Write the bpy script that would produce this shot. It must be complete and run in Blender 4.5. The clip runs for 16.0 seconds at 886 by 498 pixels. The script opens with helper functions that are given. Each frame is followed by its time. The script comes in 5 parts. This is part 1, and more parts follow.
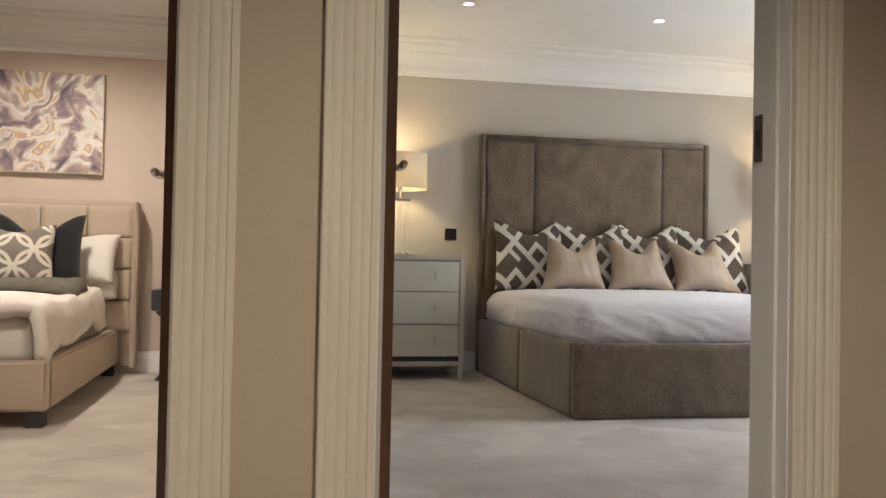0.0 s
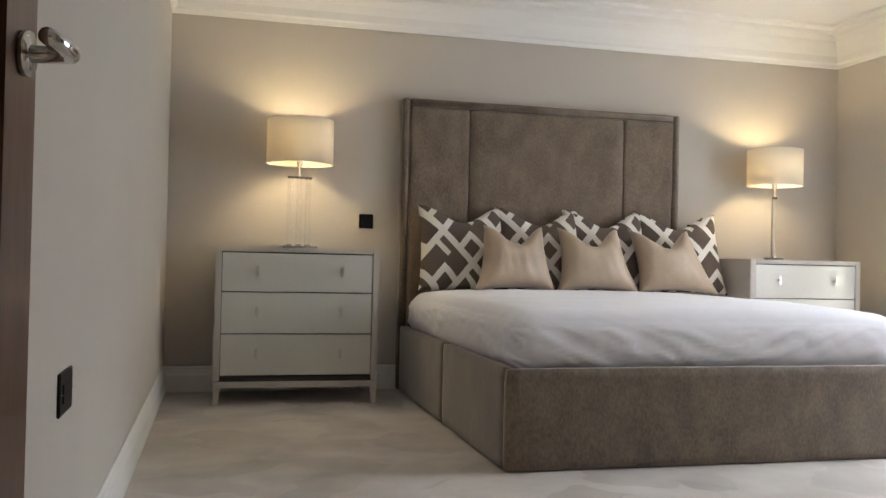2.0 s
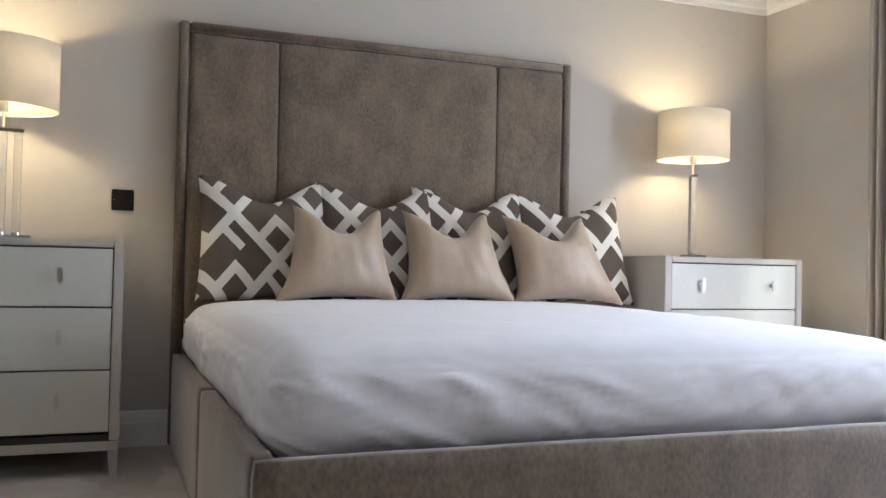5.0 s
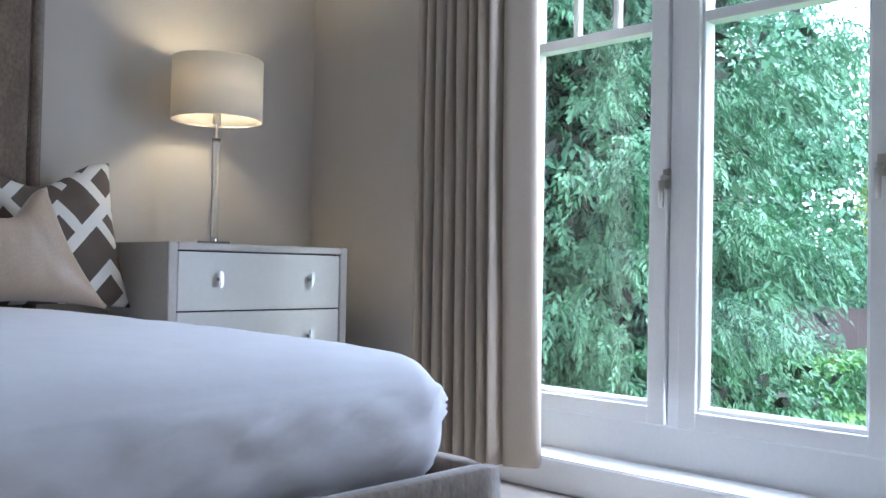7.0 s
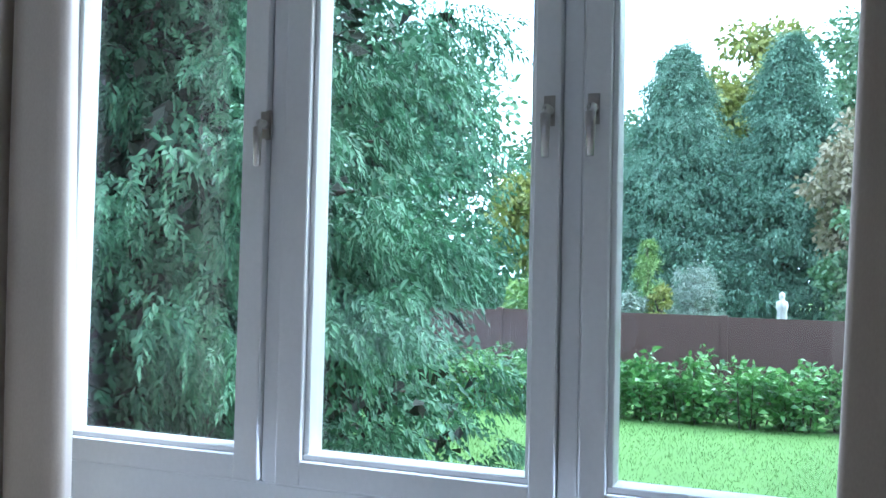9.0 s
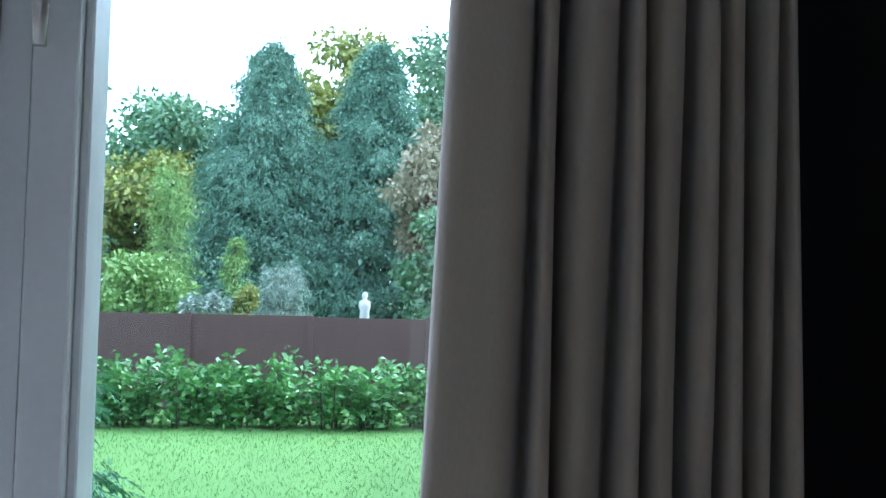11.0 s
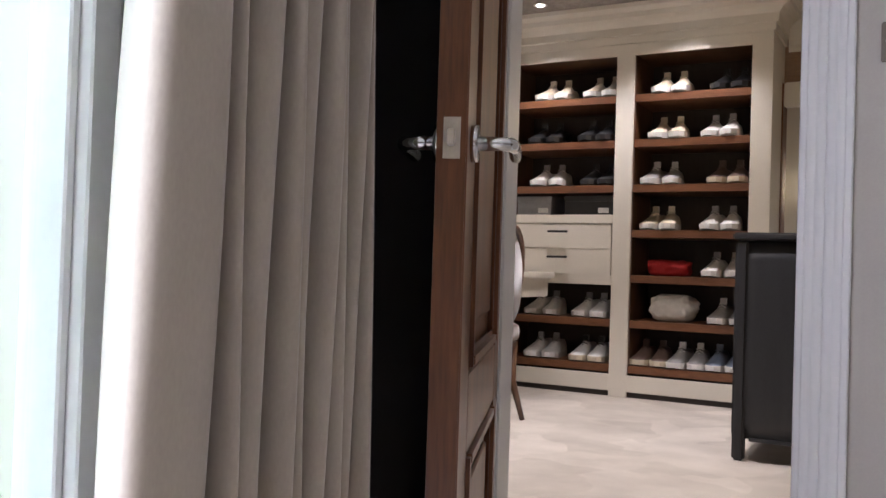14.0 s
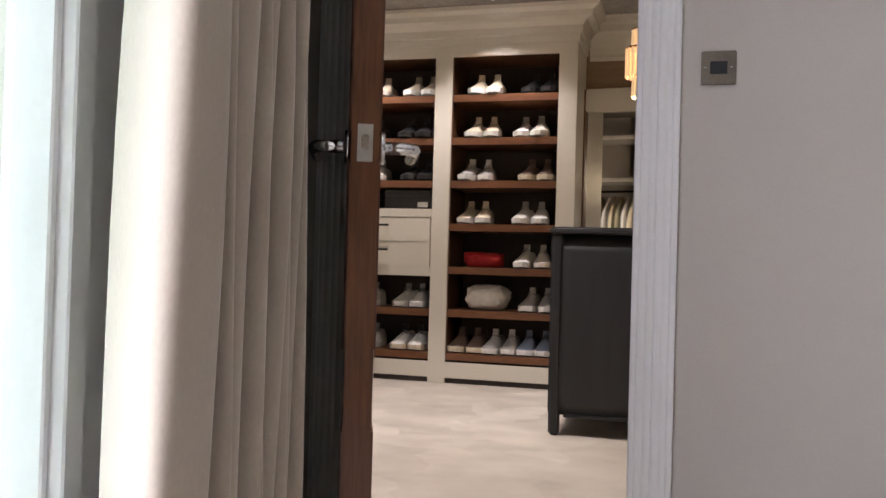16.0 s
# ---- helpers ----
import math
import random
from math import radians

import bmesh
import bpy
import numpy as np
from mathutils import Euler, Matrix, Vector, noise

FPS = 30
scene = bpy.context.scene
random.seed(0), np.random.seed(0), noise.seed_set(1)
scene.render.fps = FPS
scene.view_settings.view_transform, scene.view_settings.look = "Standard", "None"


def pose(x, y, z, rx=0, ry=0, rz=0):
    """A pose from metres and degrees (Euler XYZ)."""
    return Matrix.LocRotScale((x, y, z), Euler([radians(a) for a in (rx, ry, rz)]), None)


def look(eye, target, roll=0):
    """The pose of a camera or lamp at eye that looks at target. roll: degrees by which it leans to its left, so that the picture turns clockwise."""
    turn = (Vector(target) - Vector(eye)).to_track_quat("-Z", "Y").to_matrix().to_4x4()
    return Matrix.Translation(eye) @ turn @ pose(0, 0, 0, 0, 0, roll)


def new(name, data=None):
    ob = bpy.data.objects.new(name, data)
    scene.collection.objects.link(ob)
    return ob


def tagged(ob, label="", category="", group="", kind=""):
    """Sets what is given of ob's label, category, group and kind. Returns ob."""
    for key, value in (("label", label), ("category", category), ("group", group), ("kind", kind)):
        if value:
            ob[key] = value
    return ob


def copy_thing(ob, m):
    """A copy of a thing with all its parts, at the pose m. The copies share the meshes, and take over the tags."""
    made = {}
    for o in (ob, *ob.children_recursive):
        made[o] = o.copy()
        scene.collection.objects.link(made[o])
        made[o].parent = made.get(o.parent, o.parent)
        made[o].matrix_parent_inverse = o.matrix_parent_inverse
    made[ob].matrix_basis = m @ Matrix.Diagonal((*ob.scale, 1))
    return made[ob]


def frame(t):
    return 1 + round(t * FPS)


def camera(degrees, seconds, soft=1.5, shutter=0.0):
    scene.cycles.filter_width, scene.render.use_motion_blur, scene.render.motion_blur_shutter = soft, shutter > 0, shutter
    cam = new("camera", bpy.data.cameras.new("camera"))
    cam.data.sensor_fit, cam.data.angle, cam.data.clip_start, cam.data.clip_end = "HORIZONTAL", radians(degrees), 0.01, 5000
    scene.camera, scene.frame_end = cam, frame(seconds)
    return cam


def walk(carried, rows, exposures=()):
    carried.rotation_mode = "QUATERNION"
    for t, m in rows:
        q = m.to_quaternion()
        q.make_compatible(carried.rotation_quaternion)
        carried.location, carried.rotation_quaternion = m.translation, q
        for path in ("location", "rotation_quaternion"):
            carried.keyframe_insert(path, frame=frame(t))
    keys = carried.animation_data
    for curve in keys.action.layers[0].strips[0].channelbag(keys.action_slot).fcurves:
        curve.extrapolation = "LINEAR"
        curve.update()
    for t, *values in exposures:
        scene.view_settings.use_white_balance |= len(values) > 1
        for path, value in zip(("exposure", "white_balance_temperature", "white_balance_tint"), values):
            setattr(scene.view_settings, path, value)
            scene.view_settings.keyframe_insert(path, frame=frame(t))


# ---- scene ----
cam = camera(53.0, 16.0)
PATH = [
    (0, (-1.570, -6.605, 0.786), (-1.176, -4.644, 0.826), 1.1),
    (0.5, (-1.454, -6.301, 0.792), (-1.016, -4.350, 0.831), 1.3),
    (1, (-1.323, -5.980, 0.800), (-0.846, -4.037, 0.835), 1.3),
    (1.5, (-1.191, -5.722, 0.810), (-0.704, -3.783, 0.838), 1.3),
    (2, (-1.050, -5.434, 0.814), (-0.565, -3.494, 0.836), 1.3),
    (2.5, (-0.923, -5.149, 0.813), (-0.441, -3.208, 0.832), 1.3),
    (3, (-0.803, -4.865, 0.810), (-0.329, -2.922, 0.827), 1.2),
    (5.5, (-0.067, -3.785, 0.791), (0.803, -1.985, 0.831), 1.1),
    (6, (0.155, -3.621, 0.786), (1.208, -1.921, 0.825), 1.0),
    (6.5, (0.320, -3.492, 0.780), (1.573, -1.933, 0.822), 1.4),
    (7, (0.602, -3.323, 0.777), (2.046, -1.939, 0.823), 1.1),
    (7.5, (0.841, -3.127, 0.766), (2.435, -1.920, 0.818), 1.1),
    (8, (1.064, -3.034, 0.756), (2.761, -1.978, 0.814), 1.2),
    (8.2, (1.154, -3.003, 0.753), (2.889, -2.010, 0.812), 1.2),
    (10.3, (2.022, -2.925, 0.740), (4.007, -2.696, 0.827), 1.1),
    (10.5, (2.086, -2.941, 0.743), (4.079, -2.806, 0.830), 1.0),
    (11, (2.194, -2.968, 0.721), (4.186, -3.118, 0.814), 1.3),
    (11.5, (2.275, -2.966, 0.704), (4.218, -3.432, 0.800), 1.2),
    (12, (2.269, -2.898, 0.718), (4.094, -3.711, 0.812), 1.3),
    (12.5, (2.485, -2.745, 0.776), (3.963, -4.092, 0.816), 1.5),
    (13, (2.524, -2.673, 0.785), (3.801, -4.212, 0.824), 1.6),
    (13.5, (2.541, -2.595, 0.786), (3.665, -4.249, 0.820), 2.1),
    (14, (2.566, -2.527, 0.784), (3.540, -4.273, 0.818), 1.8),
    (14.5, (2.587, -2.468, 0.786), (3.442, -4.276, 0.816), 1.5),
    (15, (2.613, -2.402, 0.782), (3.361, -4.257, 0.810), 1.4),
    (15.5, (2.639, -2.349, 0.777), (3.290, -4.239, 0.809), 1.5),
    (16, (2.661, -2.326, 0.779), (3.215, -4.248, 0.809), 1.6),
]
EXPOSURE = [(0.0, 1.38, 6300, 10), (3.0, 1.25, 6000, 11), (5.5, 1.48, 5450, 11), (7.0, 0.65, 5000, 10), (8.2, 0.1, 4780, 7), (10.3, -0.15, 4800, 6), (11.2, -0.2, 4750, 6), (12.0, 0.2, 4850, 9), (12.5, 0.55, 4980, 13), (13.5, 0.9, 5450, 19), (14.5, 1.18, 5650, 19), (16.0, 1.03, 5900, 18)]
walk(cam, [(t, look(eye, aim, roll)) for t, eye, aim, roll in PATH], EXPOSURE)

# ---- light ----
world = bpy.data.worlds.new("sky")
scene.world = world
world.use_nodes = True
wn = world.node_tree.nodes
sky = wn.new("ShaderNodeTexSky")
sky.sky_type = "NISHITA"
sky.sun_disc = False
sky.sun_elevation, sky.sun_rotation = radians(48), radians(150)
sky.air_density, sky.dust_density = 2.0, 6.0
whiten = wn.new("ShaderNodeMixRGB")
whiten.inputs[0].default_value = 0.65
whiten.inputs[2].default_value = (11.0, 11.4, 12.0, 1)
world.node_tree.links.new(sky.outputs[0], whiten.inputs[1])
world.node_tree.links.new(whiten.outputs[0], wn["Background"].inputs[0])
wn["Background"].inputs[1].default_value = 0.62


def lamp(name, kind, at, power, colour, size=0.1, aim=None, spot=100):
    data = bpy.data.lights.new(name, kind)
    data.energy, data.color = power, colour
    ob = new(name, data)
    ob.location = at
    if kind == "SUN":
        data.angle = radians(25)
    elif kind == "AREA":
        data.shape, data.size, data.size_y = "RECTANGLE", size[0], size[1]
    else:
        data.shadow_soft_size = size
    if kind == "SPOT":
        data.spot_size, data.spot_blend = radians(spot), 0.7
    if aim is not None:
        ob.matrix_world = look(at, aim)
    return ob


lamp("sun", "SUN", (0, 0, 20), 5.0, (1.0, 0.97, 0.93), aim=(-6, 11, 0))
WARM = (1.0, 0.76, 0.42)
SPOT = (1.0, 0.88, 0.74)
lamp("window_light", "AREA", (3.225, -2.05, 1.10), 26, (0.93, 0.92, 1.0), (1.70, 1.80), (0, -2.05, 0.75))

# ---- materials ----


def mat(name, a, b=None, rough=0.6, metal=0.0, scale=8.0, fine=120.0, bump=0.1, depth=0.002, coat=0.0, sheen=0.0, spec=0.5, stretch=None, trans=0.0, mixup=0.5):
    """Two tones mixed by a broad and a fine noise, with a fine relief."""
    m = bpy.data.materials.new(name)
    m.use_nodes = True
    n, l = m.node_tree.nodes, m.node_tree.links
    p = n["Principled BSDF"]
    b = b or tuple(c * 0.86 for c in a)
    co = n.new("ShaderNodeTexCoord")
    mp = n.new("ShaderNodeMapping")
    if stretch:
        mp.inputs["Scale"].default_value = stretch
    l.new(co.outputs["Object"], mp.inputs[0])
    big, small = n.new("ShaderNodeTexNoise"), n.new("ShaderNodeTexNoise")
    big.inputs["Scale"].default_value, small.inputs["Scale"].default_value = scale, fine
    big.inputs["Detail"].default_value, small.inputs["Detail"].default_value = 5, 3
    l.new(mp.outputs[0], big.inputs[0]), l.new(mp.outputs[0], small.inputs[0])
    mx = n.new("ShaderNodeMix")
    mx.inputs[0].default_value = 1 - mixup
    l.new(big.outputs[0], mx.inputs[2]), l.new(small.outputs[0], mx.inputs[3])
    ramp = n.new("ShaderNodeValToRGB")
    ramp.color_ramp.elements[0].position, ramp.color_ramp.elements[1].position = 0.36, 0.64
    ramp.color_ramp.elements[0].color, ramp.color_ramp.elements[1].color = (*b, 1), (*a, 1)
    l.new(mx.outputs[0], ramp.inputs[0]), l.new(ramp.outputs[0], p.inputs["Base Color"])
    bp = n.new("ShaderNodeBump")
    bp.inputs["Strength"].default_value, bp.inputs["Distance"].default_value = bump, depth
    l.new(mx.outputs[0], bp.inputs["Height"]), l.new(bp.outputs[0], p.inputs["Normal"])
    p.inputs["Roughness"].default_value, p.inputs["Metallic"].default_value = rough, metal
    p.inputs["Coat Weight"].default_value, p.inputs["Sheen Weight"].default_value = coat, sheen
    p.inputs["Specular IOR Level"].default_value = spec
    p.inputs["Transmission Weight"].default_value = trans
    return m


def glow(name, colour, strength):
    m = bpy.data.materials.new(name)
    m.use_nodes = True
    p = m.node_tree.nodes["Principled BSDF"]
    p.inputs["Base Color"].default_value = (*colour, 1)
    p.inputs["Emission Color"].default_value = (*colour, 1)
    p.inputs["Emission Strength"].default_value = strength
    return m


def glassy(name, tint=(1, 1, 1), rough=0.0, thin=False):
    m = bpy.data.materials.new(name)
    m.use_nodes = True
    n, l = m.node_tree.nodes, m.node_tree.links
    p = n["Principled BSDF"]
    if thin:
        t, g, mx, fr, pw = n.new("ShaderNodeBsdfTransparent"), n.new("ShaderNodeBsdfGlossy"), n.new("ShaderNodeMixShader"), n.new("ShaderNodeLayerWeight"), n.new("ShaderNodeMath")
        t.inputs[0].default_value = (*tint, 1)
        g.inputs["Roughness"].default_value = rough
        fr.inputs[0].default_value = 0.5
        pw.operation = "POWER"
        pw.inputs[1].default_value = 4.0
        ad = n.new("ShaderNodeMath")
        ad.operation = "MULTIPLY_ADD"
        ad.inputs[1].default_value, ad.inputs[2].default_value = 0.32, 0.045
        l.new(fr.outputs["Facing"], pw.inputs[0]), l.new(pw.outputs[0], ad.inputs[0])
        l.new(ad.outputs[0], mx.inputs[0]), l.new(t.outputs[0], mx.inputs[1]), l.new(g.outputs[0], mx.inputs[2])
        l.new(mx.outputs[0], n["Material Output"].inputs[0])
    else:
        p.inputs["Base Color"].default_value = (*tint, 1)
        p.inputs["Transmission Weight"].default_value, p.inputs["Roughness"].default_value = 1.0, rough
        p.inputs["IOR"].default_value = 1.47
    return m


def cloth_shade(name, colour):
    """Lampshade fabric that lets the bulb's light through."""
    m = bpy.data.materials.new(name)
    m.use_nodes = True
    n, l = m.node_tree.nodes, m.node_tree.links
    d, t, mx = n.new("ShaderNodeBsdfDiffuse"), n.new("ShaderNodeBsdfTranslucent"), n.new("ShaderNodeMixShader")
    w = n.new("ShaderNodeTexNoise")
    w.inputs["Scale"].default_value = 300
    bp = n.new("ShaderNodeBump")
    bp.inputs["Strength"].default_value, bp.inputs["Distance"].default_value = 0.3, 0.001
    l.new(w.outputs[0], bp.inputs["Height"]), l.new(bp.outputs[0], d.inputs["Normal"])
    d.inputs[0].default_value = t.inputs[0].default_value = (*colour, 1)
    mx.inputs[0].default_value = 0.3
    l.new(d.outputs[0], mx.inputs[1]), l.new(t.outputs[0], mx.inputs[2]), l.new(mx.outputs[0], n["Material Output"].inputs[0])
    return m


WALL = mat("greige_paint", (0.52, 0.48, 0.42), (0.49, 0.45, 0.395), 0.85, scale=2, fine=220, bump=0.05, depth=0.001)
WALL_HALL = mat("warm_hall_paint", (0.52, 0.44, 0.33), (0.49, 0.41, 0.31), 0.85, scale=2, fine=220, bump=0.05, depth=0.001)
WALL_ROSE = mat("rose_beige_paint", (0.60, 0.51, 0.43), (0.57, 0.48, 0.41), 0.85, scale=2, fine=220, bump=0.05, depth=0.001)
CEIL = mat("white_ceiling_paint", (0.80, 0.79, 0.77), (0.77, 0.76, 0.74), 0.9, scale=3, fine=200, bump=0.04)
TRIM = mat("white_gloss_trim", (0.80, 0.79, 0.76), (0.77, 0.76, 0.73), 0.4, scale=4, fine=90, bump=0.04, depth=0.0008)
TRIM_CREAM = mat("cream_gloss_trim", (0.74, 0.68, 0.56), (0.70, 0.64, 0.52), 0.4, scale=4, fine=90, bump=0.04, depth=0.0008)
WINDOW_PAINT = mat("white_window_paint", (0.80, 0.80, 0.79), (0.76, 0.76, 0.75), 0.35, scale=5, fine=80, bump=0.05, depth=0.0008)
CARPET = mat("pale_carpet_pile", (0.66, 0.60, 0.53), (0.45, 0.40, 0.345), 0.95, scale=3.6, fine=260, bump=0.5, depth=0.006, sheen=0.3, mixup=0.62)
n, l = CARPET.node_tree.nodes, CARPET.node_tree.links
tint_from = n["Principled BSDF"].inputs["Base Color"].links[0].from_socket
co, warp, cells, mixer, ramp = n.new("ShaderNodeTexCoord"), n.new("ShaderNodeTexNoise"), n.new("ShaderNodeTexVoronoi"), n.new("ShaderNodeMixRGB"), n.new("ShaderNodeValToRGB")
shift = n.new("ShaderNodeVectorMath")
shift.operation = "MULTIPLY_ADD"
shift.inputs[1].default_value = (0.5, 0.5, 0.0)
warp.inputs["Scale"].default_value = 2.5
cells.inputs["Scale"].default_value = 3.4
l.new(co.outputs["Object"], warp.inputs[0]), l.new(warp.outputs["Color"], shift.inputs[0]), l.new(co.outputs["Object"], shift.inputs[2]), l.new(shift.outputs[0], cells.inputs[0])
l.new(cells.outputs["Color"], ramp.inputs[0])
ramp.color_ramp.elements[0].color, ramp.color_ramp.elements[1].color = (0.70, 0.69, 0.67, 1), (1.0, 1.0, 1.0, 1)
mixer.blend_type = "MULTIPLY"
mixer.inputs[0].default_value = 1.0
l.new(tint_from, mixer.inputs[1]), l.new(ramp.outputs[0], mixer.inputs[2]), l.new(mixer.outputs[0], n["Principled BSDF"].inputs["Base Color"])
VELVET = mat("taupe_velvet", (0.205, 0.152, 0.102), (0.095, 0.069, 0.046), 0.8, scale=9, fine=100, bump=0.6, depth=0.003, sheen=0.5, stretch=(1.0, 1.0, 0.6), mixup=0.5)
SHEET = mat("white_cotton_sheet", (0.82, 0.81, 0.85), (0.79, 0.78, 0.82), 0.85, scale=5, fine=15, bump=0.14, depth=0.010, sheen=0.1, stretch=(1.0, 1.6, 2.2), mixup=0.2)
CHAMPAGNE = mat("champagne_satin", (0.46, 0.36, 0.26), (0.38, 0.295, 0.21), 0.38, scale=9, fine=160, bump=0.12, depth=0.004, sheen=0.2)
LACQUER = mat("pale_grey_lacquer", (0.60, 0.59, 0.53), (0.57, 0.56, 0.505), 0.38, scale=3, fine=60, bump=0.02)
LACQUER_FRAME = mat("grey_stained_frame", (0.50, 0.47, 0.42), (0.45, 0.42, 0.37), 0.5, scale=3, fine=70, bump=0.05)
# near-black colour that stands for the shade in furniture gaps
SHADOW_GAP = mat("gap_shade_colour", (0.06, 0.05, 0.045), (0.05, 0.042, 0.04), 0.8)
NICKEL = mat("brushed_nickel", (0.55, 0.53, 0.49), (0.48, 0.46, 0.43), 0.28, 1.0, scale=20, fine=200, bump=0.02)
CHROME = mat("polished_chrome", (0.72, 0.71, 0.69), (0.68, 0.67, 0.65), 0.12, 1.0, bump=0.0)
BLACK_METAL = mat("black_nickel_plate", (0.018, 0.017, 0.017), (0.013, 0.013, 0.013), 0.35, 0.6)
BRONZE = mat("dark_bronze_plate", (0.13, 0.11, 0.085), (0.10, 0.085, 0.065), 0.35, 0.9, bump=0.02)
CRYSTAL = glassy("clear_crystal", (0.96, 0.97, 0.97))
SHADE = cloth_shade("ivory_lampshade_cloth", (0.82, 0.76, 0.64))
WOOD = mat("walnut_door_veneer", (0.185, 0.070, 0.024), (0.082, 0.029, 0.011), 0.40, scale=2.5, fine=26, bump=0.12, depth=0.0015, coat=0.12, spec=0.35, stretch=(6, 6, 0.5), mixup=0.55)
WOOD_DARK = mat("dark_walnut_veneer", (0.12, 0.054, 0.022), (0.06, 0.026, 0.011), 0.4, scale=2.5, fine=26, bump=0.12, depth=0.0015, coat=0.25, stretch=(6, 6, 0.5))
WOOD_SHELF = mat("walnut_shelf", (0.20, 0.085, 0.036), (0.10, 0.04, 0.018), 0.42, scale=3, fine=30, bump=0.1, depth=0.001, stretch=(0.6, 6, 6))
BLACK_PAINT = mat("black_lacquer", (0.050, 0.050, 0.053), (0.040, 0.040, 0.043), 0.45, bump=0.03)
CHARCOAL = mat("charcoal_painted_wood", (0.022, 0.023, 0.026), (0.015, 0.016, 0.018), 0.42, scale=3, fine=60, bump=0.08, stretch=(8, 8, 1))
JOINERY = mat("cream_joinery_paint", (0.70, 0.66, 0.58), (0.67, 0.63, 0.55), 0.45, scale=4, fine=90, bump=0.03)
PAPER = mat("speckled_ceiling_paper", (0.40, 0.37, 0.33), (0.26, 0.24, 0.215), 0.8, scale=16, fine=60, bump=0.15, mixup=0.55)
CURTAIN = mat("taupe_wool_curtain", (0.42, 0.355, 0.275), (0.375, 0.317, 0.245), 0.85, scale=5, fine=300, bump=0.2, depth=0.001, sheen=0.25, stretch=(1, 1, 0.4))
GLASS = glassy("window_glass", (0.97, 0.99, 0.985), thin=True)
LENS = glow("downlight_lens", (1.0, 0.93, 0.82), 8)

# ---- mesh helpers ----


def part(name, bm, material, parent=None, label="", smooth=False):
    me = bpy.data.meshes.new(name)
    bmesh.ops.recalc_face_normals(bm, faces=bm.faces)
    bm.to_mesh(me)
    bm.free()
    me.materials.append(material)
    if smooth:
        me.shade_smooth()
    ob = new(name, me)
    if parent is not None:
        ob.parent = parent
    if label:
        ob["label"] = label
    return ob


def thing(name, label, category, at=(0, 0, 0), turn=0.0, group="", kind=""):
    ob = new(name)
    ob.empty_display_size = 0.1
    ob.matrix_world = pose(*at, 0, 0, turn)
    return tagged(ob, label, category, group, kind)


def add_box(bm, lo, hi):
    x0, y0, z0 = lo
    x1, y1, z1 = hi
    v = [bm.verts.new(c) for c in ((x0, y0, z0), (x1, y0, z0), (x1, y1, z0), (x0, y1, z0), (x0, y0, z1), (x1, y0, z1), (x1, y1, z1), (x0, y1, z1))]
    for f in ((3, 2, 1, 0), (4, 5, 6, 7), (0, 1, 5, 4), (1, 2, 6, 5), (2, 3, 7, 6), (3, 0, 4, 7)):
        bm.faces.new([v[k] for k in f])
    return v


def block(name, lo, hi, material, parent=None, bev=0.003, seg=2, label=""):
    bm = bmesh.new()
    add_box(bm, lo, hi)
    if bev:
        bmesh.ops.bevel(bm, geom=bm.edges[:], offset=bev, segments=seg, affect="EDGES")
    return part(name, bm, material, parent, label)


def blocks(name, boxes, material, parent=None, bev=0.0, label=""):
    bm = bmesh.new()
    for lo, hi in boxes:
        add_box(bm, lo, hi)
    if bev:
        bmesh.ops.bevel(bm, geom=bm.edges[:], offset=bev, segments=1, affect="EDGES")
    return part(name, bm, material, parent, label)


def lathe_bm(profile, n=32, bm=None, at=(0, 0, 0)):
    bm = bm or bmesh.new()
    rings = []
    for r, z in profile:
        rings.append([bm.verts.new((at[0] + r * math.cos(2 * math.pi * k / n), at[1] + r * math.sin(2 * math.pi * k / n), at[2] + z)) for k in range(n)])
    for a, b in zip(rings, rings[1:]):
        for k in range(n):
            bm.faces.new((a[k], a[(k + 1) % n], b[(k + 1) % n], b[k]))
    for ring in (rings[0], rings[-1]):
        if (ring[0].co - ring[n // 2].co).length > 1e-5:
            bm.faces.new(ring)
    return bm


def turned(name, profile, material, parent=None, n=32, at=(0, 0, 0), smooth=True, label=""):
    return part(name, lathe_bm(profile, n, None, at), material, parent, label, smooth)


def tube_bm(points, radius, n=10, bm=None):
    """A round bar along points; radius one number or one for each point."""
    bm = bm or bmesh.new()
    pts = [Vector(p) for p in points]
    rings = []
    for k, p in enumerate(pts):
        d = (pts[min(k + 1, len(pts) - 1)] - pts[max(k - 1, 0)]).normalized()
        u = d.cross(Vector((0, 0, 1)) if abs(d.z) < 0.9 else Vector((1, 0, 0))).normalized()
        w = d.cross(u)
        r = radius[k] if isinstance(radius, (list, tuple)) else radius
        rings.append([bm.verts.new(p + r * (math.cos(2 * math.pi * j / n) * u + math.sin(2 * math.pi * j / n) * w)) for j in range(n)])
    for a, b in zip(rings, rings[1:]):
        for j in range(n):
            bm.faces.new((a[j], a[(j + 1) % n], b[(j + 1) % n], b[j]))
    bm.faces.new(rings[0]), bm.faces.new(rings[-1])
    return bm


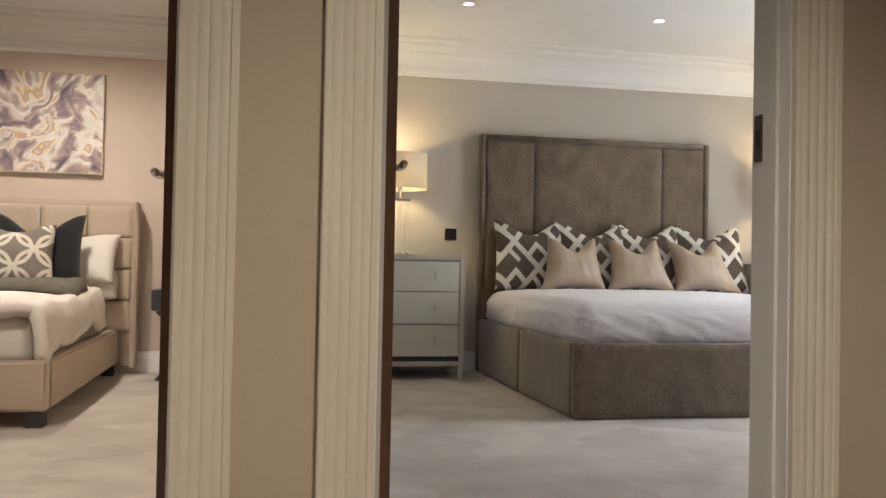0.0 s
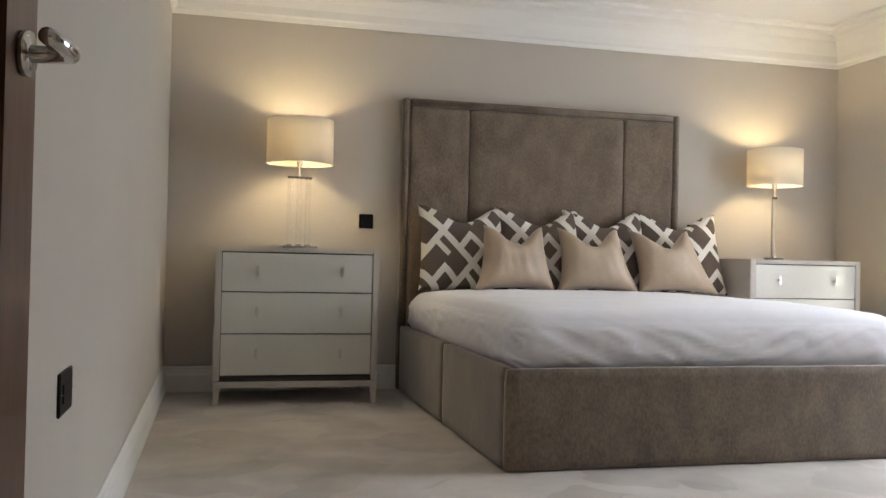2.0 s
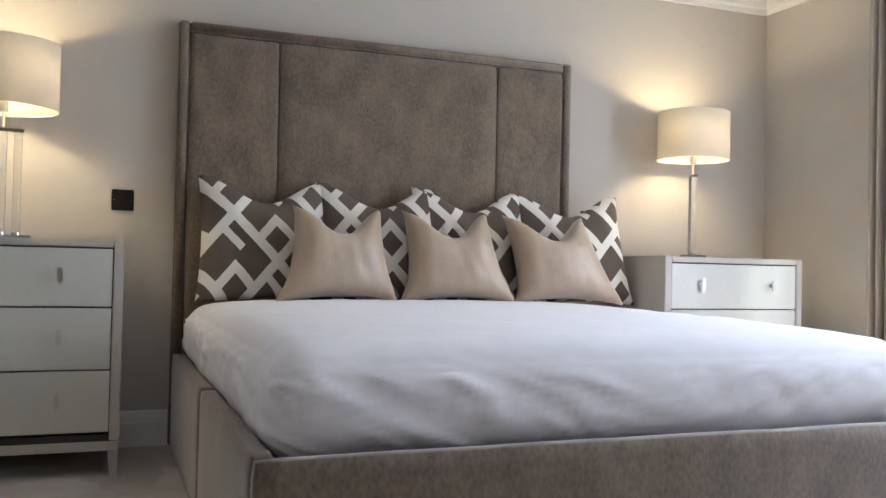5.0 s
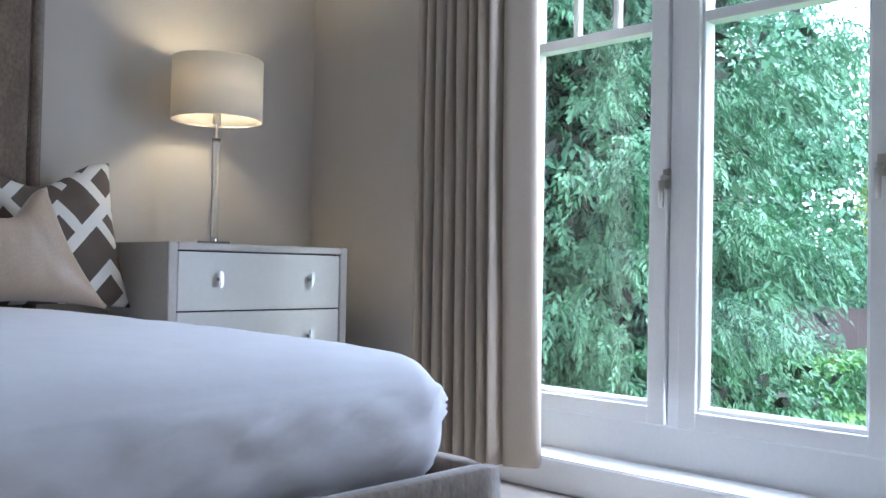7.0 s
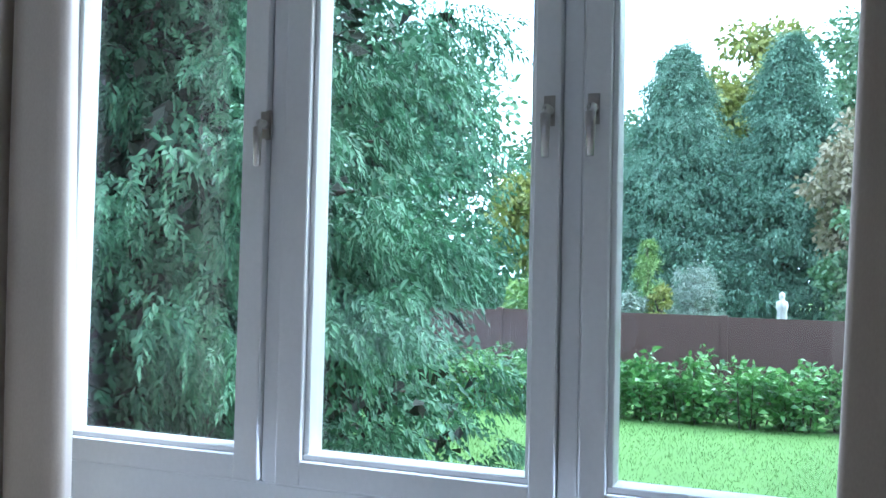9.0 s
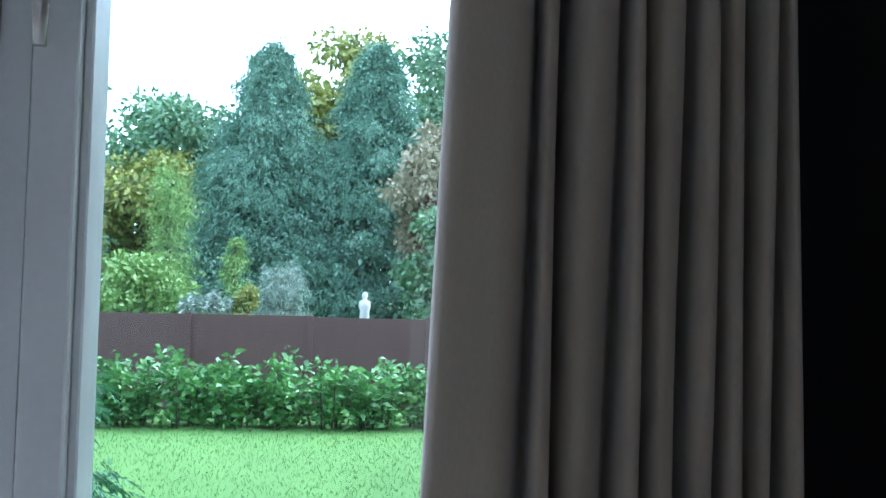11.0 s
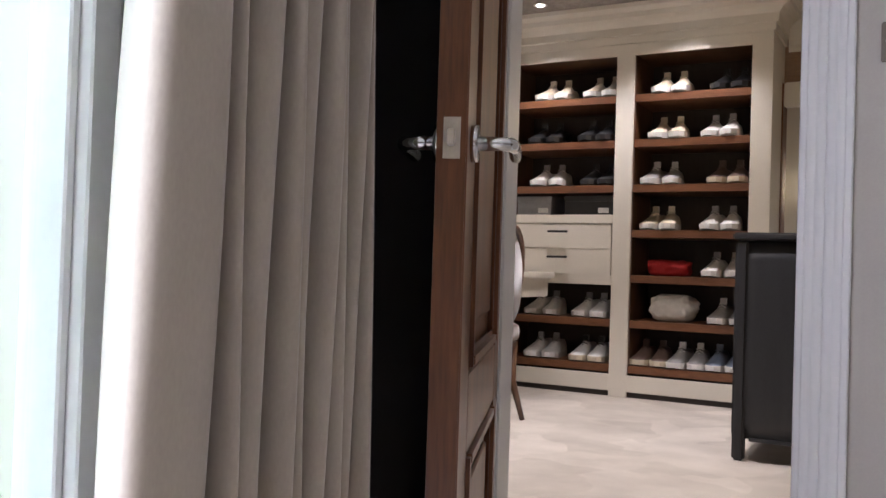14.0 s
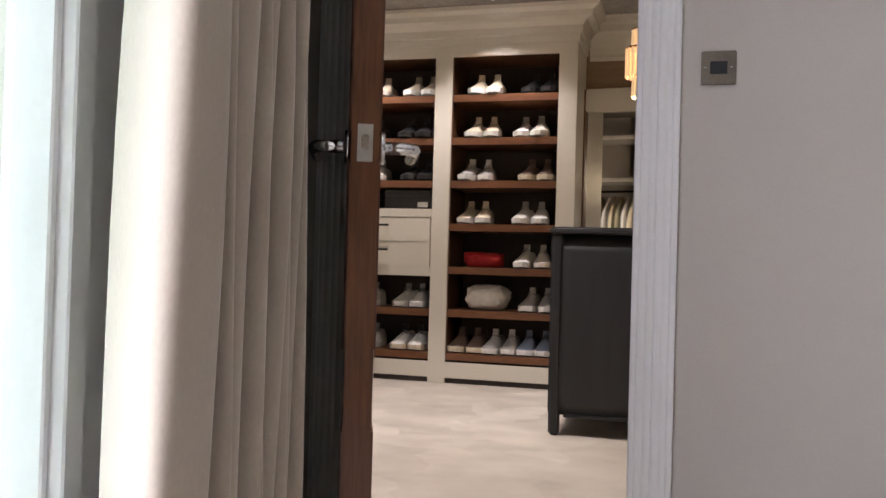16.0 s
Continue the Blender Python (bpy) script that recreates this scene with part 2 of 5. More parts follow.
def swept(name, profile, path, material, parent=None, kind="structure"):
    """A moulding: the profile (out, up) swept along an open path of floor points, mitred at its corners; out is to the path's left."""
    bm = bmesh.new()
    rings = []
    pts = [Vector((p[0], p[1])) for p in path]
    z = path[0][2]
    for k, p in enumerate(pts):
        d0 = (p - pts[k - 1]).normalized() if k else (pts[1] - p).normalized()
        d1 = (pts[k + 1] - p).normalized() if k + 1 < len(pts) else d0
        n0, n1 = Vector((-d0.y, d0.x)), Vector((-d1.y, d1.x))
        m = (n0 + n1)
        m = m / max(m.dot(n0), 0.2)
        rings.append([bm.verts.new((p.x + m.x * o, p.y + m.y * o, z + u)) for o, u in profile])
    for a, b in zip(rings, rings[1:]):
        for j in range(len(profile)):
            bm.faces.new((a[j], a[(j + 1) % len(profile)], b[(j + 1) % len(profile)], b[j]))
    bm.faces.new(rings[0]), bm.faces.new(rings[-1])
    ob = part(name, bm, material, parent)
    if parent is None:
        tagged(ob, kind=kind)
    return ob


# ---- the rooms' shell ----
H = 2.47          # ceiling
NORTH, WEST, EAST = 0.0, -1.36, 3.17
HALL, DOOR_WALL = -5.142, -5.023     # the wall between hall and bedroom
SOUTH = -4.347                      # the wall before the dressing room
HD = 2.40          # dressing room ceiling
BACK = -7.853                      # front of the shelf unit


def wall(name, boxes, material, label):
    return tagged(blocks(name, boxes, material), label, "wall", kind="structure")


tagged(blocks("floor", [((-6.0, SOUTH - 0.16, -0.2), (3.52, 0.2, 0)), ((-6.0, -10.6, -0.2), (5.35, SOUTH - 0.16, 0)), ((3.52, SOUTH - 0.16, -0.2), (4.2, -3.4, 0))], CARPET), "pale beige cut-pile carpet running through all rooms", "floor", kind="structure")
wall("wall_north", [((-6.0, 0, 0), (4.2, 0.2, 2.7))], WALL, "greige painted wall behind the bed")
wall("wall_west", [((WEST - 0.12, DOOR_WALL, 0), (WEST, 0, 2.7))], WALL, "greige painted side wall of the bedroom")
WIN_A, WIN_B, WIN_TOP = -1.02, -3.215, 2.16
wall("wall_east", [((EAST, WIN_A, 0), (3.52, 0, 2.7)), ((3.31, -3.50, 0), (3.52, WIN_B, 2.7)), ((EAST, WIN_B, WIN_TOP), (3.52, WIN_A, 2.7)), ((EAST, WIN_B, -0.2), (3.52, WIN_A, 0.06))], WALL, "greige painted wall with the garden window")
wall("wall_alcove", [((4.02, SOUTH - 0.16, 0), (4.2, -3.4, 2.7)), ((3.52, -3.50, -0.2), (4.02, -3.4, 2.7))], WALL, "greige painted alcove wall beside the window")
D0, D1 = 2.792, 3.482            # dressing-room doorway
M0, M1 = -1.397, -0.624          # bedroom doorway
G0, G1 = -2.475, -1.700           # second bedroom's doorway
DOOR_H = 2.06
wall("wall_south", [((1.0, SOUTH - 0.16, 0), (D0, SOUTH, 2.7)), ((D1, SOUTH - 0.16, 0), (4.02, SOUTH, 2.7)), ((D0, SOUTH - 0.16, DOOR_H), (D1, SOUTH, 2.7)), ((1.0, HALL, 0), (1.16, SOUTH - 0.16, 2.7))], WALL, "greige painted wall with the dressing room doorway")
wall("wall_hall", [((M1, HALL, 0), (1.0, DOOR_WALL, 2.7)), ((G1, HALL, 0), (M0, DOOR_WALL, 2.7)), ((M0, HALL, DOOR_H), (M1, DOOR_WALL, 2.7)), ((-6.0, HALL, 0), (G0, DOOR_WALL, 2.7)), ((G0, HALL, DOOR_H), (G1, DOOR_WALL, 2.7))], WALL_HALL, "warm beige hall wall with two doorways")
wall("wall_hall_south", [((-6.0, -8.2, 0), (1.16, -8.0, 2.7)), ((1.0, -8.0, 0), (1.16, HALL, 2.7)), ((-6.2, -8.2, 0), (-6.0, 0.2, 2.7))], WALL_HALL, "warm beige hall end walls")
wall("wall_second_room", [((WEST - 0.16, DOOR_WALL, 0), (WEST - 0.125, -0.002, 2.7))], WALL_ROSE, "rose beige side wall of the second bedroom")
wall("wall_second_back", [((-6.0, -0.02, 0), (WEST - 0.16, -0.002, 2.7))], WALL_ROSE, "rose beige wall behind the second bed")
wall("wall_dressing", [((5.15, -10.4, 0), (5.35, SOUTH - 0.16, 2.7)), ((1.16, -10.4, 0), (1.3, HALL, 2.7)), ((1.16, -10.6, 0), (5.35, -10.4, 2.7)), ((4.02, SOUTH - 0.16, 0), (5.15, SOUTH - 0.08, 2.7))], WALL, "plain walls closing the dressing room")
tagged(blocks("ceiling", [((-6.2, -8.2, H), (3.52, 0.2, H + 0.2)), ((3.52, SOUTH - 0.16, H), (4.2, -3.4, H + 0.2))], CEIL), "smooth white painted ceiling", "ceiling", kind="structure")
tagged(block("ceiling_dressing", (1.165, -10.6, HD), (5.35, SOUTH - 0.17, H - 0.003), PAPER, None, 0), "speckled grey papered dressing room ceiling", "ceiling", kind="structure")
CORNICE = [(0, -0.25), (0.012, -0.25), (0.016, -0.225), (0.03, -0.215), (0.034, -0.17), (0.055, -0.125), (0.085, -0.09), (0.092, -0.075), (0.125, -0.06), (0.16, -0.05), (0.165, -0.028), (0.215, -0.018), (0.22, 0), (0, 0)]
swept("cornice_bedroom", CORNICE, [(EAST, -3.6, H), (EAST, NORTH, H), (WEST, NORTH, H), (WEST, DOOR_WALL, H)], TRIM)
swept("cornice_second_room", CORNICE, [(WEST - 0.16, -0.02, H), (-5.9, -0.02, H)], TRIM)
SKIRT = [(0, 0), (0.018, 0), (0.018, 0.098), (0.014, 0.108), (0.014, 0.12), (0.009, 0.13), (0.009, 0.142), (0.004, 0.15), (0, 0.15)]
swept("baseboard_bedroom", SKIRT, [(EAST, -0.95, 0), (EAST, NORTH, 0), (WEST, NORTH, 0), (WEST, DOOR_WALL, 0)], TRIM)
swept("baseboard_door_wall", SKIRT, [(M1 + 0.12, DOOR_WALL, 0), (1.0, DOOR_WALL, 0)], TRIM)
swept("baseboard_second_room", SKIRT, [(WEST - 0.16, -0.02, 0), (-5.9, -0.02, 0)], TRIM)
swept("baseboard_south", SKIRT, [(1.0, SOUTH, 0), (D0 - 0.11, SOUTH, 0)], TRIM)


def casing(name, x0, x1, top, face, out, material, width=0.094):
    """A fluted door surround on one face of a wall: two uprights and a head, each with four raised reeds."""
    root = tagged(new(name), "fluted painted door surround", "door frame", kind="structure")
    prof = [(0.0, 0.0), (0.0, 0.020)] + [(u / 40, 0.017 + 0.003 * abs(math.sin(math.pi * (u - 5) / 30 * 4)) ** 0.6 if 5 < u < 35 else 0.022) for u in range(1, 40)] + [(1.0, 0.020), (1.0, 0.0)]
    for a in (x0 + 0.010 - width, x1 - 0.010):
        bm = bmesh.new()
        lo, hi = ([bm.verts.new((a + u * width, face + out * d, z)) for u, d in prof] for z in (0, top + width))
        for k in range(len(prof)):
            j = (k + 1) % len(prof)
            bm.faces.new((lo[k], lo[j], hi[j], hi[k]))
        bm.faces.new(lo), bm.faces.new(hi)
        part("upright", bm, material, root)
    bm = bmesh.new()
    lo, hi = ([bm.verts.new((x, face + out * d, top + u * width)) for u, d in prof] for x in (x0 + 0.010, x1 - 0.010))
    for k in range(len(prof)):
        j = (k + 1) % len(prof)
        bm.faces.new((lo[k], lo[j], hi[j], hi[k]))
    bm.faces.new(lo), bm.faces.new(hi)
    part("head", bm, material, root)
    return root


def lining(name, x0, x1, top, y0, y1, material, stop):
    """The boards that line a doorway, with the stop that the leaf shuts against."""
    root = tagged(new(name), "painted lining inside the doorway", "door frame", kind="structure")
    t = 0.012
    block("jamb", (x0 - 0.001, y0, 0), (x0 + t, y1, top), material, root, 0.001)
    block("jamb", (x1 - t, y0, 0), (x1 + 0.001, y1, top), material, root, 0.001)
    block("head", (x0 + t, y0, top - t), (x1 - t, y1, top + 0.001), material, root, 0.001)
    block("stop", (x1 - t - 0.006, stop, 0), (x1 - t, stop + 0.035, top - t), material, root, 0.002)
    block("stop", (x0 + t, stop, 0), (x0 + t + 0.006, stop + 0.035, top - t), material, root, 0.002)
    return root


casing("door_casing_hall", M0, M1, DOOR_H, HALL, -1, TRIM_CREAM)
casing("door_casing_second", G0, G1, DOOR_H, HALL, -1, TRIM_CREAM)
casing("door_casing_dressing", D0, D1, DOOR_H, SOUTH, 1, TRIM)
lining("door_lining_bedroom", M0, M1, DOOR_H, HALL - 0.004, DOOR_WALL + 0.004, TRIM, HALL + 0.03)
lining("door_lining_second", G0, G1, DOOR_H, HALL - 0.004, DOOR_WALL + 0.004, TRIM, HALL + 0.03)
lining("door_lining_dressing", D0, D1, DOOR_H, SOUTH - 0.164, SOUTH + 0.004, TRIM, SOUTH - 0.12)


def strike_plate(at, normal):
    root = thing("strike_plate", "worn nickel strike plate let into the door lining", "strike plate", at)
    bm = bmesh.new()
    add_box(bm, (-0.002 if normal < 0 else 0, -0.013, -0.045), (0 if normal < 0 else 0.002, 0.013, -0.018))
    add_box(bm, (-0.002 if normal < 0 else 0, -0.013, 0.018), (0 if normal < 0 else 0.002, 0.013, 0.045))
    add_box(bm, (-0.002 if normal < 0 else 0, -0.013, -0.018), (0 if normal < 0 else 0.002, -0.007, 0.018))
    add_box(bm, (-0.002 if normal < 0 else 0, 0.007, -0.018), (0 if normal < 0 else 0.002, 0.013, 0.018))
    part("plate", bm, BRONZE, root)
    block("keep", (-0.0015 if normal < 0 else 0, -0.007, -0.018), (0 if normal < 0 else 0.0015, 0.007, 0.018), BLACK_METAL, root, 0)


strike_plate((M1 - 0.0122, -5.042, 1.046), -1)
strike_plate((D0 + 0.0122, SOUTH - 0.035, 0.985), 1)


def panel_door(name, label, hinge, turn, width, wood, latch_z, handle_side=1):
    """A leaf with stiles, rails, raised and fielded panels, latch plate and lever handles. It lies along +x from its hinge, thickness in y."""
    root = thing(name, label, "door", hinge, turn)
    t, st = 0.044, 0.115
    rails = [(0.0, 0.16), (0.50, 0.62), (1.92, 2.03)]
    for a, b in ((0, st), (width - st, width)):
        block("stile", (a, -t / 2, 0.008), (b, t / 2, 2.03), wood, root, 0.002)
    for a, b in rails:
        block("rail", (st, -t / 2, max(a, 0.008)), (width - st, t / 2, b), wood, root, 0.002)
    for (z0, z1) in ((0.16, 0.50), (0.62, 1.92)):
        bm = bmesh.new()
        add_box(bm, (st, -t * 0.16, z0), (width - st, t * 0.16, z1))
        part("panel", bm, wood, root)
        for s in (-1, 1):
            # bolection mould round the panel and the raised field in it
            bm = bmesh.new()
            w = 0.032
            y0, y1 = sorted((s * t * 0.16, s * (t / 2 + 0.006)))
            for lo, hi in (((st, y0, z0), (st + w, y1, z1)), ((width - st - w, y0, z0), (width - st, y1, z1)), ((st + w, y0, z0), (width - st - w, y1, z0 + w)), ((st + w, y0, z1 - w), (width - st - w, y1, z1))):
                add_box(bm, lo, hi)
            bmesh.ops.bevel(bm, geom=bm.edges[:], offset=0.009, segments=2, affect="EDGES")
            part("moulding", bm, wood, root)
            bm = bmesh.new()
            y0, y1 = sorted((s * t * 0.16, s * t * 0.36))
            add_box(bm, (st + 0.07, y0, z0 + 0.07), (width - st - 0.07, y1, z1 - 0.07))
            bmesh.ops.bevel(bm, geom=bm.edges[:], offset=0.005, segments=1, affect="EDGES")
            part("raised_field", bm, wood, root)
    block("latch_plate", (width, -0.012, latch_z - 0.029), (width + 0.002, 0.012, latch_z + 0.029), NICKEL, root, 0, label="worn nickel latch plate")
    block("latch_bolt", (width + 0.002, -0.006, latch_z - 0.012), (width + 0.010, 0.006, latch_z + 0.012), CHROME, root, 0.002)
    for s in (-1, 1):
        x = width - 0.058
        bm = tube_bm([(x, s * t / 2, latch_z), (x, s * (t / 2 + 0.010), latch_z)], 0.027, 24)
        rose = part("rose", bm, CHROME, root, "round polished rose", True)
        bm = tube_bm([(x, s * (t / 2 + 0.008), latch_z), (x, s * (t / 2 + 0.045), latch_z), (x - 0.008, s * (t / 2 + 0.056), latch_z), (x - 0.03, s * (t / 2 + 0.060), latch_z), (x - 0.118, s * (t / 2 + 0.058), latch_z - 0.004)], [0.011, 0.010, 0.011, 0.0105, 0.0095], 12)
        part("lever", bm, CHROME, root, "polished lever handle", True)
    return root


def leaf(name, label, hinge, free, wood, z):
    d = Vector(free) - Vector(hinge)
    return panel_door(name, label, (*hinge, 0), math.degrees(math.atan2(d.y, d.x)), d.length, wood, z)


leaf("panel_door", "dark walnut panelled door standing open against the bedroom wall", (-1.362, -5.015), (-1.300, -4.238), WOOD_DARK, 1.045)
leaf("panel_door", "reddish walnut panelled door standing open before the dressing room", (3.442, -4.320), (3.160, -3.607), WOOD, 0.960)
leaf("panel_door", "dark walnut panelled door of the second bedroom, wide open", (-1.720, -5.015), (-1.755, -4.25), WOOD_DARK, 1.0)

# ---- garden window ----
GX = 3.36        # glass


def window():
    root = tagged(new("window_1"), "white painted garden window with casements and small top lights", "window", kind="structure")
    f0, f1 = GX - 0.05, GX + 0.03
    z_sill, z_tr, z_top = 0.06, 1.62, WIN_TOP
    lights = [(-1.19, -1.72, "sash"), (-1.90, -2.44, "casement"), (-2.60, -3.118, "casement")]
    block("outer_frame", (f0, WIN_A - 0.06, z_sill), (f1, WIN_A, z_top), WINDOW_PAINT, root, 0.004)
    block("outer_frame", (f0, WIN_B, z_sill), (f1, WIN_B + 0.06, z_top), WINDOW_PAINT, root, 0.004)
    block("bottom_frame", (f0, WIN_B + 0.06, z_sill), (f1, WIN_A - 0.06, 0.262), WINDOW_PAINT, root, 0.004)
    block("top_frame", (f0, WIN_B + 0.06, z_top - 0.05), (f1, WIN_A - 0.06, z_top), WINDOW_PAINT, root, 0.004)
    block("window_board", (EAST - 0.03, WIN_B + 0.002, 0.004), (f0, WIN_A - 0.002, 0.122), WINDOW_PAINT, root, 0.006, label="white painted low sill board")
    for y in (-1.81, -2.52):
        block("mullion", (f0 + 0.004, y - 0.022, 0.262), (f1, y + 0.022, z_top - 0.05), WINDOW_PAINT, root, 0.004)
    edges = [WIN_A - 0.06, -1.788, -1.832, -2.498, -2.542, WIN_B + 0.06]
    for k, (ya, yb, kind) in enumerate(lights):
        oa, ob = edges[2 * k], edges[2 * k + 1]
        sash = part("sash", sash_bm(ya, yb, oa - 0.003, ob + 0.003, z_tr), WINDOW_PAINT, root)
        bm = bmesh.new()
        add_box(bm, (GX - 0.003, yb - 0.006, 0.30), (GX + 0.003, ya + 0.006, z_top - 0.12))
        pane = part("pane", bm, GLASS, sash, "clear window glass")
        pane.visible_shadow = False
        # small top lights
        w = (yb - ya) / 3
        for j in (1, 2):
            block("glazing_bar", (GX - 0.018, ya + w * j - 0.011, z_tr + 0.035), (GX + 0.018, ya + w * j + 0.011, z_top - 0.125), WINDOW_PAINT, sash, 0.004)
    for y, s in ((-1.783, 1), (-2.472, 1), (-2.565, -1)):
        h = part("window_handle", tube_bm([(f0 - 0.012, y, 1.10), (f0 - 0.035, y, 1.10), (f0 - 0.045, y, 1.088), (f0 - 0.044, y, 1.0)], [0.011, 0.011, 0.011, 0.008], 10), NICKEL, root, "brushed nickel espagnolette handle", True)
        block("backplate", (f0 - 0.014, y - 0.015, 1.065), (f0 - 0.002, y + 0.015, 1.135), NICKEL, h, 0.003)
    return root


def sash_bm(ya, yb, oa, ob, z_tr):
    bm = bmesh.new()
    x0, x1 = GX - 0.062, GX + 0.022
    z0, z1 = 0.265, WIN_TOP - 0.055
    add_box(bm, (x0, ya, z0), (x1, oa, z1))
    add_box(bm, (x0, ob, z0), (x1, yb, z1))
    add_box(bm, (x0, yb, z0), (x1, ya, 0.322))
    add_box(bm, (x0, yb, z1 - 0.065), (x1, ya, z1))
    add_box(bm, (x0 + 0.02, yb, z_tr), (x1, ya, z_tr + 0.036))
    # stepped bead round the glass
    for a, b in ((ya, ya - 0.012), (yb + 0.012, yb)):
        add_box(bm, (x0 + 0.018, b, 0.305), (x1, a, z1 - 0.065))
    add_box(bm, (x0 + 0.014, yb, 0.322), (x1, ya, 0.336))
    bmesh.ops.bevel(bm, geom=bm.edges[:], offset=0.0025, segments=1, affect="EDGES")
    return bm


window()


def curtain(name, label, edge, hem_return, way, panel, pleats, base_x, drift, hem):
    """A full-length pleated curtain in plan: a folded-back free edge, a flat leading panel, then omega pleats.

    way: -1 when the pleats run towards -y from the free edge; pleats: their widths."""
    root = thing(name, label, "curtain", (0, 0, 0))
    ex, ey = edge
    plan = [(ex + hem_return[0], ey + hem_return[1], 1.0), (ex + 0.55 * hem_return[0], ey + 0.55 * hem_return[1], 1.0), (ex, ey, 1.0)]
    y = ey + way * panel
    total = panel + sum(pleats)
    plan += [(ex + (base_x - ex) * 0.55, ey + way * panel * 0.5, 0.9), (base_x, y - way * panel * 0.12, 0.8)]
    for w in pleats:
        s = abs(y - ey) / total
        fade = max(0.0, 1 - 1.1 * s)
        x = base_x + drift * s
        deep = 0.085 * min(1.0, w / 0.05)
        plan += [(x + deep, y + way * 0.004, fade), (x + deep, y + way * 0.012, fade), (x + 0.012, y + way * 0.006, fade), (x - 0.012, y + way * w * 0.3, fade), (x - 0.014, y + way * w * 0.62, fade), (x + 0.010, y + way * (w - 0.003), fade)]
        y += way * w
    plan.append((base_x + drift + 0.04, y, 0.0))
    for _ in range(2):                       # round the corners
        cut = [plan[0]]
        for a, b in zip(plan, plan[1:]):
            cut += [tuple(p * 0.75 + q * 0.25 for p, q in zip(a, b)), tuple(p * 0.25 + q * 0.75 for p, q in zip(a, b))]
        plan = cut + [plan[-1]]
    bm = bmesh.new()
    rows, grid = 22, []
    for j in range(rows + 1):
        v = j / rows
        z = hem + v * (2.27 - hem)
        flare = (1 - v) ** 1.3
        row = []
        for k, (x, yy, f) in enumerate(plan):
            sway = 0.006 * math.sin(7 * v + 0.11 * k) + 0.004 * noise.noise(Vector((0.15 * k, 4 * v, ey)))
            row.append(bm.verts.new((x + sway - 0.012 * flare * f, yy - way * (0.055 * flare - 0.014) * f + 0.5 * sway, z)))
        grid.append(row)
    for a, b in zip(grid, grid[1:]):
        for i in range(len(plan) - 1):
            bm.faces.new((a[i], a[i + 1], b[i + 1], b[i]))
    drop = part("drop", bm, CURTAIN, root, "", True)
    m = drop.modifiers.new("thickness", "SOLIDIFY")
    m.thickness = 0.005
    return root


curtain("curtain", "full-length taupe pleated curtain drawn back beside the window", (3.055, -1.415), (0.08, 0.05), 1, 0.115, [0.036, 0.05, 0.034, 0.056, 0.038, 0.05, 0.034, 0.045], 2.985, -0.085, 0.10)
curtain("curtain", "full-length taupe lined curtain gathered before the dressing room door", (3.125, -3.040), (0.10, -0.065), -1, 0.105, [0.036, 0.060, 0.036, 0.048, 0.036, 0.042, 0.032, 0.034], 3.120, 0.085, 0.126)

# tall black box with two front panels, put in to fill the alcove with black
root = thing("black_alcove_box", "tall matt black box with two front panels in the alcove behind the door", "cupboard", (3.60, -3.925, 0))
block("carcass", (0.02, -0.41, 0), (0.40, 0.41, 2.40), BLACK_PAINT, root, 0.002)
block("box_front", (0, -0.408, 0.06), (0.02, -0.002, 2.39), BLACK_PAINT, root, 0.002)
block("box_front", (0, 0.002, 0.06), (0.02, 0.408, 2.39), BLACK_PAINT, root, 0.002)

# ---- bedroom furniture ----


def rounded_box(lo, hi, r, n=(20, 20, 8), wobble=0.0, seed=0.0, top=0.0):
    """A box with softly rounded edges, sampled finely enough to crease."""
    bm = bmesh.new()
    lo, hi = Vector(lo), Vector(hi)
    c, h = (lo + hi) / 2, (hi - lo) / 2
    made = {}

    def vert(i, j, k):
        key = (i, j, k)
        if key not in made:
            s = Vector((2 * i / n[0] - 1, 2 * j / n[1] - 1, 2 * k / n[2] - 1))
            p = Vector([math.copysign(abs(s[a]) ** 0.8, s[a]) * h[a] for a in range(3)])
            inner = Vector([max(-(h[a] - r), min(h[a] - r, p[a])) for a in range(3)])
            d = p - inner
            q = inner + d.normalized() * r if d.length > 1e-6 else p
            nrm = d.normalized() if d.length > 1e-6 else Vector((0, 0, 1))
            w = c + q
            if wobble:
                w = w + nrm * wobble * noise.noise(Vector((w.x * 3 + seed, w.y * 3, w.z * 3)))
            if top and s.z > 0.99:
                w.z += top * (1 - s.x ** 4) * (1 - s.y ** 4)
            made[key] = bm.verts.new(w)
        return made[key]

    for i in range(n[0]):
        for j in range(n[1]):
            for k in (0, n[2]):
                bm.faces.new((vert(i, j, k), vert(i + 1, j, k), vert(i + 1, j + 1, k), vert(i, j + 1, k)))
    for i in range(n[0]):
        for k in range(n[2]):
            for j in (0, n[1]):
                bm.faces.new((vert(i, j, k), vert(i + 1, j, k), vert(i + 1, j, k + 1), vert(i, j, k + 1)))
    for j in range(n[1]):
        for k in range(n[2]):
            for i in (0, n[0]):
                bm.faces.new((vert(i, j, k), vert(i, j + 1, k), vert(i, j + 1, k + 1), vert(i, j, k + 1)))
    return bm


